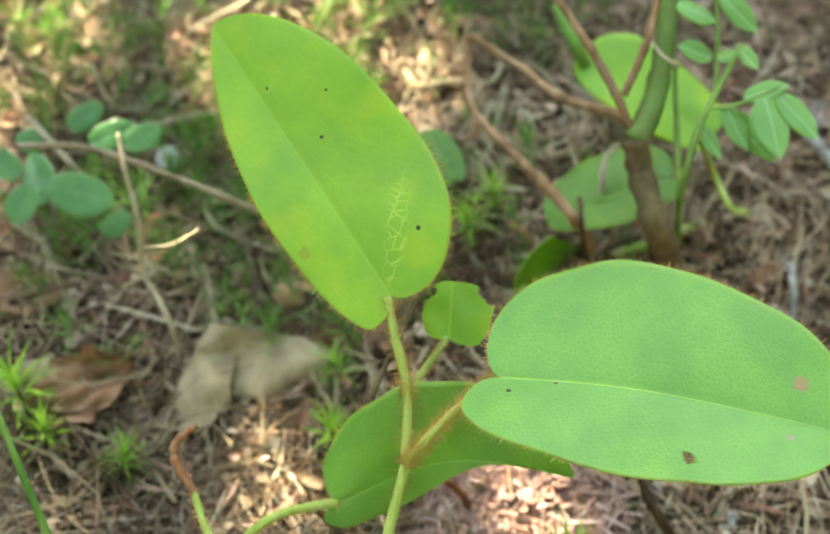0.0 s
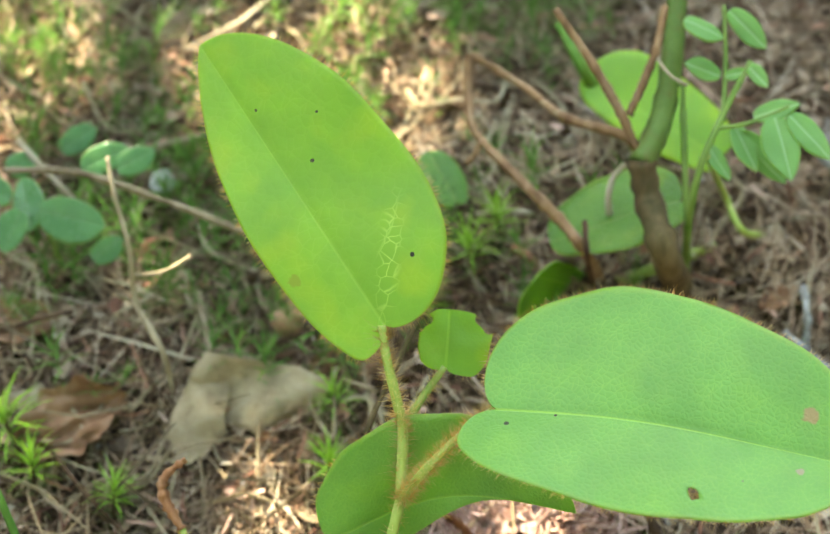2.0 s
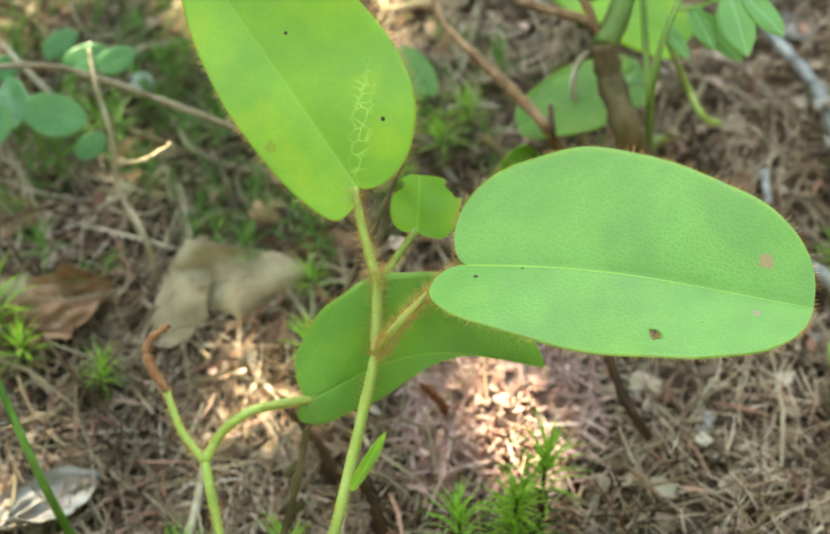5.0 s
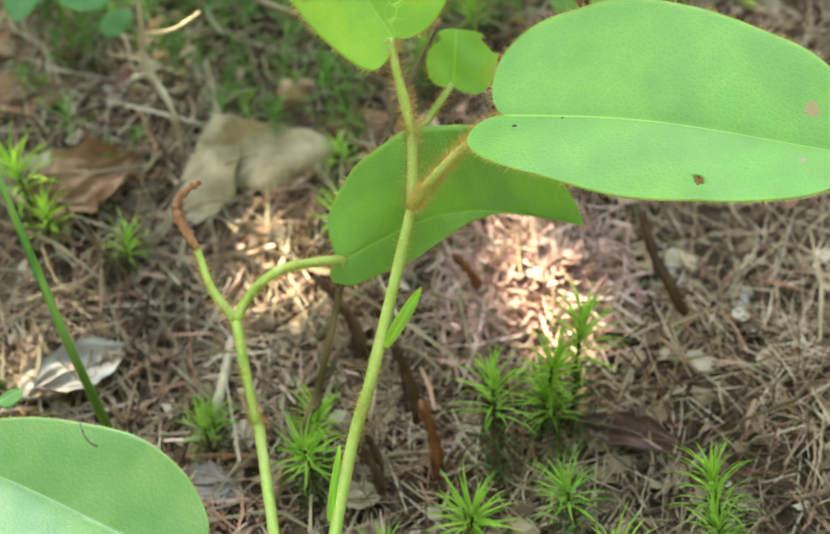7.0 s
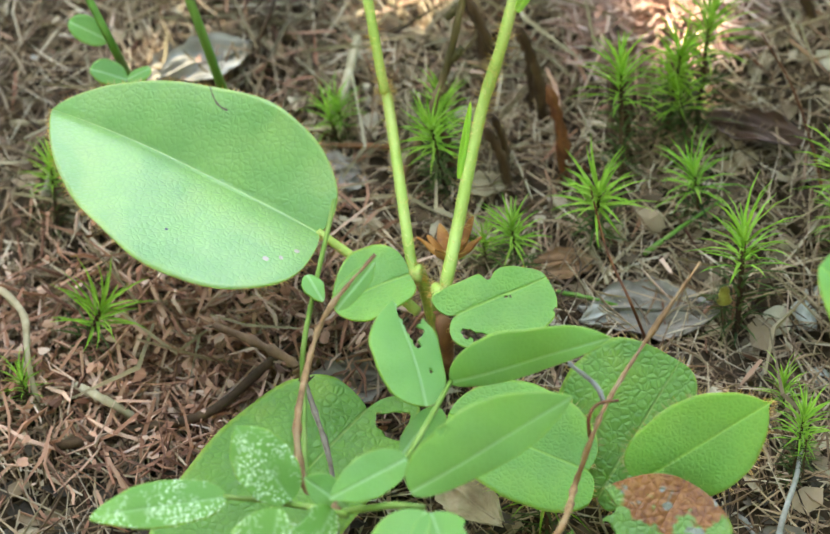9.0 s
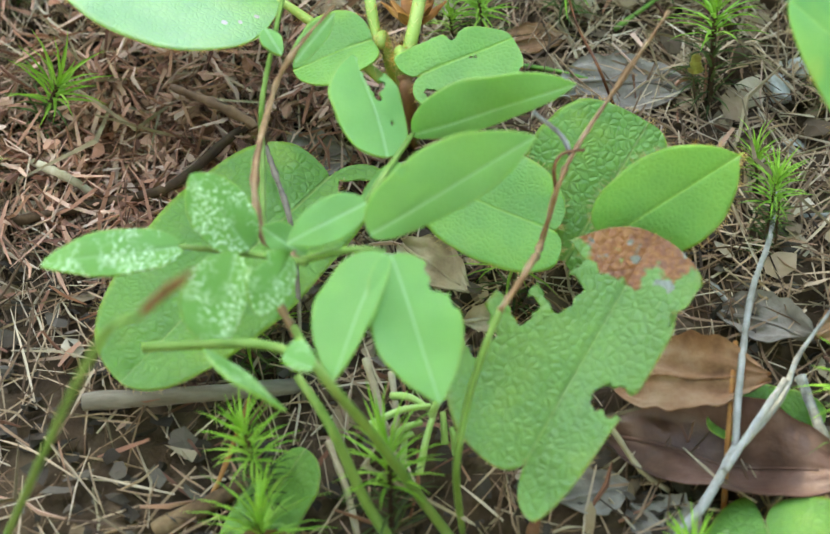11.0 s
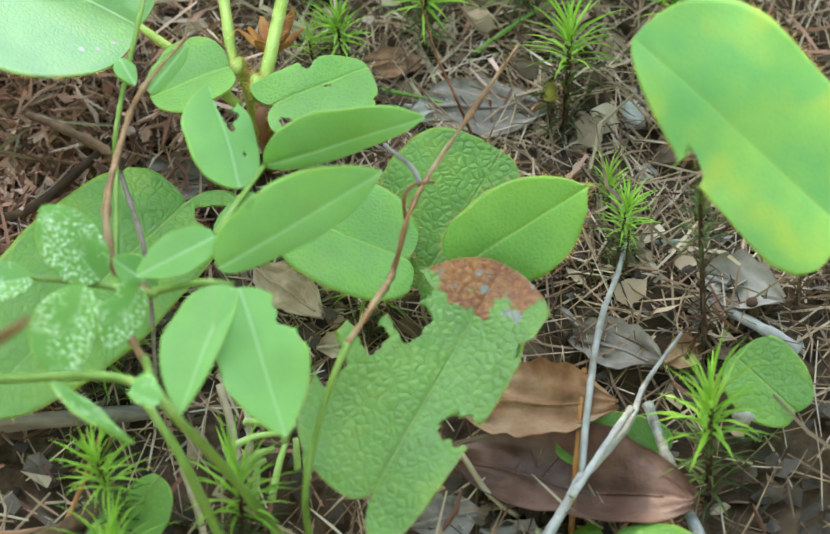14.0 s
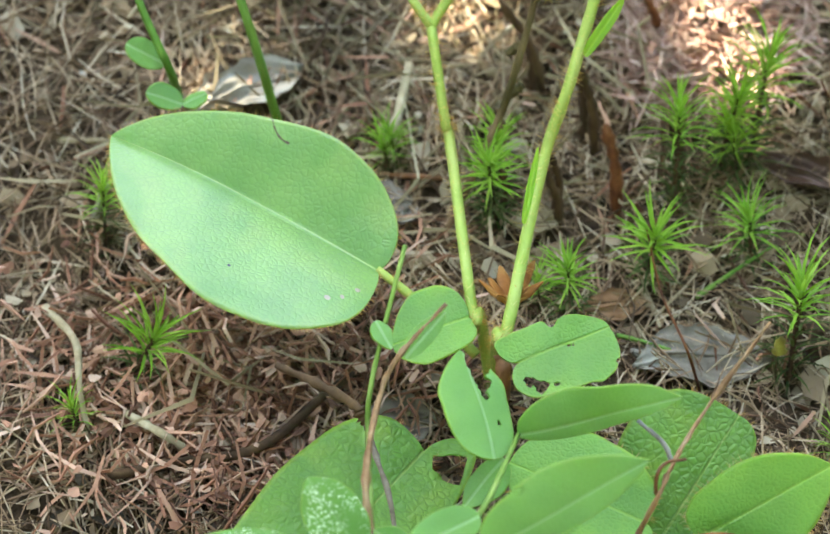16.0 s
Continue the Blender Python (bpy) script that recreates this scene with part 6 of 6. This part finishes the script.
# ---- dead leaves on the ground ----
for at, size, turn, tilt, m, curl, tall, aspect, text in (
    ((-0.0599, 0.1143, 0.0274), 0.022, -20, (25, 0), DEAD_TAN, 0.6, 0.0, 0.7, "flat tan dead leaf on litter"),
    ((0.0378, 0.0196, -0.0172), 0.026, 4, (24, 4), DEAD_GREY, 0.2, 0.0, 0.5, "flat grey weathered dead leaf"), ((0.0293, 0.0177, -0.0171), 0.012, 40, (30, 10), DEAD_PALE, 0.5, 0.0, 0.5, "pale curled scrap of leaf"),
    ((0.0216, 0.0287, -0.0129), 0.014, 15, (24, 0), DEAD_BROWN, 0.4, 0.0, 0.5, "reddish-brown dead leaf scrap"), ((-0.0560, 0.0723, 0.0071), 0.020, 60, (20, 0), DEAD_PALE, 0.5, 0.0, 0.5, "bleached dead leaf in sunlight"),
    ((0.0068, 0.0471, -0.0055), 0.010, 20, (24, 0), DEAD_TAN, 0.3, 0.0, 0.6, "tan dead leaf scrap on litter"), ((-0.0184, 0.0057, -0.0247), 0.016, 20, (24, 0), DEAD_GREY, 0.4, 0.0, 0.7, "grey dead leaf under leaves"), ((-0.0193, 0.0484, -0.0048), 0.010, 80, (24, 0), DEAD_PALE, 0.4, 0.0, 0.6, "pale dead leaf scrap on litter"),
    ((0.0463, -0.0417, -0.0393), 0.028, -12, (30, -8), DEAD_BROWN, 0.5, 0.0, 0.5, "dry brown dead leaf with torn edge"), ((0.0604, -0.0288, -0.0374), 0.018, -28, (20, 0), DEAD_GREY, 0.7, 0.0, 0.55, "torn grey dead leaf on litter"),
    ((0.0836, -0.0175, -0.0323), 0.016, -30, (30, 0), DEAD_PALE, 0.8, 0.0, 0.65, "white bleached curled dead leaf"), ((0.0311, -0.0561, -0.0520), 0.012, 20, (25, 0), DEAD_GREY, 0.3, 0.0, 0.7, "dark grey dead leaf scrap"),
    ((0.0428, -0.0618, -0.0547), 0.014, -40, (20, 5), DEAD_GREY, 0.4, 0.0, 0.8, "dark grey rotting leaf on soil"), ((0.0160, -0.0694, -0.0561), 0.013, 85, (20, 0), DEAD_GREY, 0.25, 0.0, 0.7, "grey slab of dead leaf"),
    ((-0.0172, -0.0729, -0.0537), 0.030, -18, (50, 0), DEAD_BROWN, 0.9, 0.0, 0.4, "long curled brown dead leaf"), ((0.0049, -0.0204, -0.0314), 0.018, -50, (30, 0), DEAD_TAN, 0.9, 0.0, 0.5, "folded tan dead leaf on soil"),
    ((0.0726, -0.0292, -0.0377), 0.010, 40, (30, 0), DEAD_BROWN, 0.6, 0.0, 0.6, "orange-brown dead leaf scrap"), ((0.0124, -0.0311, -0.0346), 0.006, 10, (40, 0), DEAD_TAN, 0.9, 0.0, 0.8, "dry tan seed husk on litter"),
    ((-0.0500, 0.0719, 0.0088), 0.022, 40, (25, 0), DEAD_PALE, 0.6, 0.0, 0.5, "bleached curled dead leaf in sunlight"), ((-0.0239, 0.0492, -0.0034), 0.012, 0, (25, 0), DEAD_GREY, 0.3, 0.0, 0.7, "grey dead leaf scrap"),
    ((0.0606, 0.0590, -0.0001), 0.022, -25, (25, 0), DEAD_RED, 0.5, 0.0, 0.35, "dark strip of bark on the litter"), ((0.0077, 0.1292, 0.0333), 0.016, 10, (25, 0), DEAD_BROWN, 0.5, 0.0, 0.5, "pale brown dead leaf on litter"),
    ((0.0990, 0.1438, 0.0399), 0.012, 40, (20, 0), DEAD_BROWN, 0.4, 0.0, 0.5, "reddish dead leaf scrap on litter"), ((0.1165, 0.1840, 0.0585), 0.014, 60, (20, 0), DEAD_GREY, 0.4, 0.0, 0.6, "grey dead leaf on the bank"), ((0.1367, 0.1037, 0.0236), 0.014, 60, (20, 0), DEAD_BROWN, 0.4, 0.0, 0.6, "orange dead leaf beside a stick"),
    ((0.0030, 0.1280, 0.0327), 0.016, 30, (25, 0), DEAD_BROWN, 0.5, 0.0, 0.5, "pinkish-brown dead leaf on litter"), ((-0.0683, 0.1381, 0.0373), 0.02, 10, (25, 0), DEAD_BROWN, 0.5, 0.0, 0.6, "brown dead leaf on the bank"),
):
    dead_leaf("dead_leaf", at, size, turn, tilt, m, text, curl, len(bpy.data.objects), 0.06, tall, aspect, True, 0.45)
folded = thing("dead_leaf", (-0.0244, 0.1120, 0.0213), "large crumpled grey-tan dead leaf folded like a tent", "dead leaf")
leaf((-0.0245, 0.1216, 0.0397), (0.0012, 0.1206, 0.0332), (-0.0165, 0.1147, 0.0256), DEAD_TAN, folded, wl=0.08, ml=0.6, pl=0.6, pr=0.75, lobe=(0.02, 0.10), lobe_w=(0.5, 0.85), wave=0.08, cup=0.2, seed=301, name="blade", label="crumpled tan blade")
leaf((-0.0229, 0.1227, 0.0402), (-0.0320, 0.1078, 0.0226), (-0.0297, 0.1162, 0.0323), DEAD_TAN, folded, wl=0.30, ml=0.5, pl=0.7, pr=0.7, lobe=(0.02, 0.02), lobe_w=(0.5, 0.5), wave=0.08, cup=0.2, seed=302, name="flap", label="folded flap of the blade")
tube("stalk", [(-0.0233, 0.1222, 0.0401), (-0.0251, 0.1307, 0.0421), (-0.0272, 0.1402, 0.0444)], 0.0007, 0.0006, DRY_STALK, folded)
dead_leaf("dead_leaf", (-0.0525, 0.1116, 0.0293), 0.026, 30, (30, -12), DEAD_BROWN, "curled orange-brown dead leaf on litter", 0.7, 44, 0.10, 0.0, 0.6)
leathery = dead_leaf("dead_leaf", (0.0528, -0.0520, -0.0480), 0.040, -16, (27, 0), DEAD_RED, "large leathery red-brown dead leaf with sunken midrib", 0.75, 5, 0.03, 0.0, 0.42, False, 0.12, 0.5)


def lump(name, at, radius, mat, label, category, squash=(1, 1, 0.8), rough=0.08, seed=0, turn=0):
    bm = bmesh.new()
    bmesh.ops.create_icosphere(bm, subdivisions=4, radius=1)
    for v in bm.verts:
        c = v.co.copy()
        v.co *= 1 + rough * noise.noise(c * 1.3 + Vector((seed, 3, 1))) * 2 + rough * 0.4 * noise.noise(c * 4.1)
        v.co = Vector((c.x * squash[0], c.y * squash[1], c.z * squash[2])) * v.co.length * radius
    me = bpy.data.meshes.new(name)
    bm.to_mesh(me)
    bm.free()
    ob = part(name, me, mat)
    ob.matrix_world = pose(*at, 10, 5, turn)
    return tagged(ob, label, category)


lump("nut", (-0.0082, 0.1394, 0.0368), 0.0036, NUT, "round pinkish-brown nut lying in the litter", "nut", (1, 1, 0.95), 0.02)
for at, r, m, text, category in (
    ((0.0666, 0.0202, -0.0188), 0.0028, STONE, "small pale lichened pebble on the soil", "pebble"), ((0.0688, 0.0092, -0.0249), 0.0022, STONE, "small grey pebble on soil", "pebble"), ((0.0794, -0.0536, -0.0329), 0.0014, DEAD_PALE, "white dropping stuck on a leaf", "dropping"),
    ((0.1014, 0.1600, 0.0445), 0.0024, STONE, "pale pebble on the bank", "pebble"), ((0.0871, 0.0903, 0.0123), 0.0018, STONE, "small pale pebble on soil", "pebble"), ((-0.0374, 0.1706, 0.0544), 0.0032, STONE, "pale grey-green lichen clump", "lichen"),
    ((0.0723, 0.0248, -0.0169), 0.0028, STONE, "pale pebble on the soil", "pebble"), ((-0.0218, -0.0219, -0.0342), 0.0022, DEAD_PALE, "white scrap under leaves", "litter"), ((0.0865, 0.0884, 0.0116), 0.0016, STONE, "small pale pebble on soil", "pebble"),
):
    lump(category.replace(" ", "_"), at, r, m, text, category, (1.2, 0.9, 0.8), 0.2, len(bpy.data.objects), 40 * len(bpy.data.objects))

# fat green needles of a fallen spruce sprig
sprig = thing("spruce_sprig", (0.0010, -0.0458, -0.0472), "light green fresh spruce needles fallen in a tuft", "sprig")
for k, (a, b) in enumerate((
    ((-0.0054, -0.0526, -0.0403), (0.0043, -0.0495, -0.0388)), ((0.0043, -0.0494, -0.0410), (0.0069, -0.0478, -0.0381)), ((0.0024, -0.0557, -0.0479), (0.0049, -0.0487, -0.0406)), ((-0.0034, -0.0530, -0.0467), (0.0014, -0.0507, -0.0435)),
    ((-0.0023, -0.0444, -0.0405), (0.0040, -0.0482, -0.0404)), ((0.0065, -0.0493, -0.0467), (0.0062, -0.0471, -0.0418)), ((-0.0004, -0.0539, -0.0498), (0.0001, -0.0500, -0.0440)), ((0.0083, -0.0503, -0.0482), (0.0076, -0.0481, -0.0444)),
    ((-0.0029, -0.0525, -0.0443), (0.0027, -0.0490, -0.0426)), ((0.0007, -0.0426, -0.0396), (0.0058, -0.0469, -0.0398)),
)):
    tube("needle", [a, 0.5 * (np.array(a) + b) + (0, 0, 0.001), b], 0.0007, 0.0005, SPRIG, sprig, sides=6, seed=k)

# ---- unseen tree, added to shade the bank ----
tree = thing("tree", (-1.7, 1.6, float(ground_z(-1.7, 1.6))), "unseen leafy tree, added so that its crown shades the bank", "tree")
TB = np.array([-1.7, 1.6, float(ground_z(-1.7, 1.6))])
CROWN = np.array(SUN_WAY) * 1.35 + (0.03, 0.08, 0)
tube("trunk", [TB - (0, 0, 0.1), TB + (0.05, 0, 1.2), TB + (0.0, 0.05, 2.6), TB + (0.1, 0, 3.6)], 0.09, 0.03, BARK, tree, knots=0.08, sides=14)
tube("limb", [TB + (0.03, 0.02, 1.0), 0.5 * (TB + CROWN) + (0, 0, 0.45), CROWN + (-0.28, 0.3, 0.1)], 0.03, 0.006, BARK, tree, knots=0.1, sides=10)


def crown(count, radius, gaps):
    """Leaves of the added crown over the bank; gaps: (place, width) left open so that sunlight falls through on to the
    ground.
    """
    loc = np.random.default_rng(17)
    clumps = [np.array([radius * f * math.cos(a), radius * f * math.sin(a), h]) for a, f, h in ((1.0, 1.25, 0.1), (1.7, 1.45, 0.25), (2.3, 1.3, 0.0), (2.9, 1.5, 0.2), (3.6, 1.3, 0.1), (2.2, 1.9, 0.35), (1.4, 0.8, 0.4), (2.8, 0.7, 0.45))]
    verts, faces = [], []
    for k in range(count):
        if k < 0.85 * count:
            a, d = loc.uniform(0, 2 * math.pi), radius * math.sqrt(loc.uniform())
            d *= 1 + 0.12 * math.sin(5 * a + 1) + 0.07 * math.sin(11 * a)
            q = CROWN + np.array([d * math.cos(a), d * math.sin(a), loc.normal(0, 0.05 + 0.10 * (1 - d / radius / 1.2))])
        else:
            c = clumps[loc.integers(0, len(clumps))]
            q = CROWN + c + loc.normal(0, 1, 3) * (0.14, 0.14, 0.09)
        down = q - np.array(SUN_WAY) * (q[2] / SUN_WAY.z)
        s = loc.uniform(0.014, 0.028)
        m = pose(*q, loc.normal(0, 28), loc.normal(0, 28), loc.uniform(0, 360))
        if any(np.hypot(*(down - np.array(g) + np.array(SUN_WAY) * (g[2] / SUN_WAY.z))[:2]) < w + 0.85 * s for g, w in gaps):
            continue
        i = len(verts)
        for x, y, z in ((-1, 0, 0), (-0.3, 0.55, 0.1), (0.5, 0.45, 0.1), (1.2, 0, -0.1), (0.5, -0.45, 0.1), (-0.3, -0.55, 0.1)):
            verts.append(tuple(m @ Vector((x * s, y * s, z * s))))
        faces += [(i, i + 1, i + 5), (i + 1, i + 2, i + 4, i + 5), (i + 2, i + 3, i + 4)]
    return mesh_of("crown", verts, faces)


# crown out of view; its gaps are set to shape the sun flecks
part("crown", crown(5600, 0.40, (
    ((0.0465, 0.0765, 0.0100), 0.0005), ((-0.0535, 0.0125, -0.0255), -0.010), ((-0.0526, 0.0749, 0.0080), -0.004), ((-0.0120, 0.1040, 0.0200), -0.002), ((-0.0661, 0.2115, 0.0671), 0.008), ((0.0091, 0.2056, 0.0643), 0.007), ((-0.0264, 0.1950, 0.0597), 0.004), ((-0.0900, 0.1800, 0.0550), 0.004), ((-0.0400, 0.1500, 0.0400), -0.002),
)), BERRY_STEM, tree, smooth=False)


def woods(count):
    """An unseen leaf wall, added as the surrounding wood to block low sky light; open to the sky above the bank."""
    loc = np.random.default_rng(29)
    a = loc.uniform(0, 2 * math.pi, count)
    far = loc.uniform(5.0, 8.5, count)
    # height by direction sets which sky the leaves reflect
    top = 3.4 - 6.8 * np.minimum(np.sin(a), 0) + 0.9 * np.sin(3 * a + 1) + 0.6 * np.sin(7 * a)
    x, y = far * np.cos(a), far * np.sin(a)
    z = ground_z(x, y) + top * loc.uniform(0, 1, count) ** 0.8
    u = loc.normal(size=(count, 3))
    u /= np.linalg.norm(u, axis=1)[:, None]
    v = np.cross(u, loc.normal(size=(count, 3)))
    v /= np.linalg.norm(v, axis=1)[:, None]
    s = loc.uniform(0.10, 0.22, count)[:, None]
    c = np.stack([x, y, z], 1)
    verts = np.stack([c - u * s, c - 0.3 * u * s + 0.55 * v * s, c + 0.4 * u * s + 0.45 * v * s, c + 1.1 * u * s, c + 0.4 * u * s - 0.45 * v * s, c - 0.3 * u * s - 0.55 * v * s], 1).reshape(-1, 3)
    faces = (np.arange(6)[None] + 6 * np.arange(count)[:, None])
    return mesh_of("unseen_woodland", verts, faces)


tagged(part("unseen_woodland", woods(34000), MOSS_LOW, smooth=False), "dense green wood, unseen, added round the bank to block low sky light", "woods", kind="stuff")
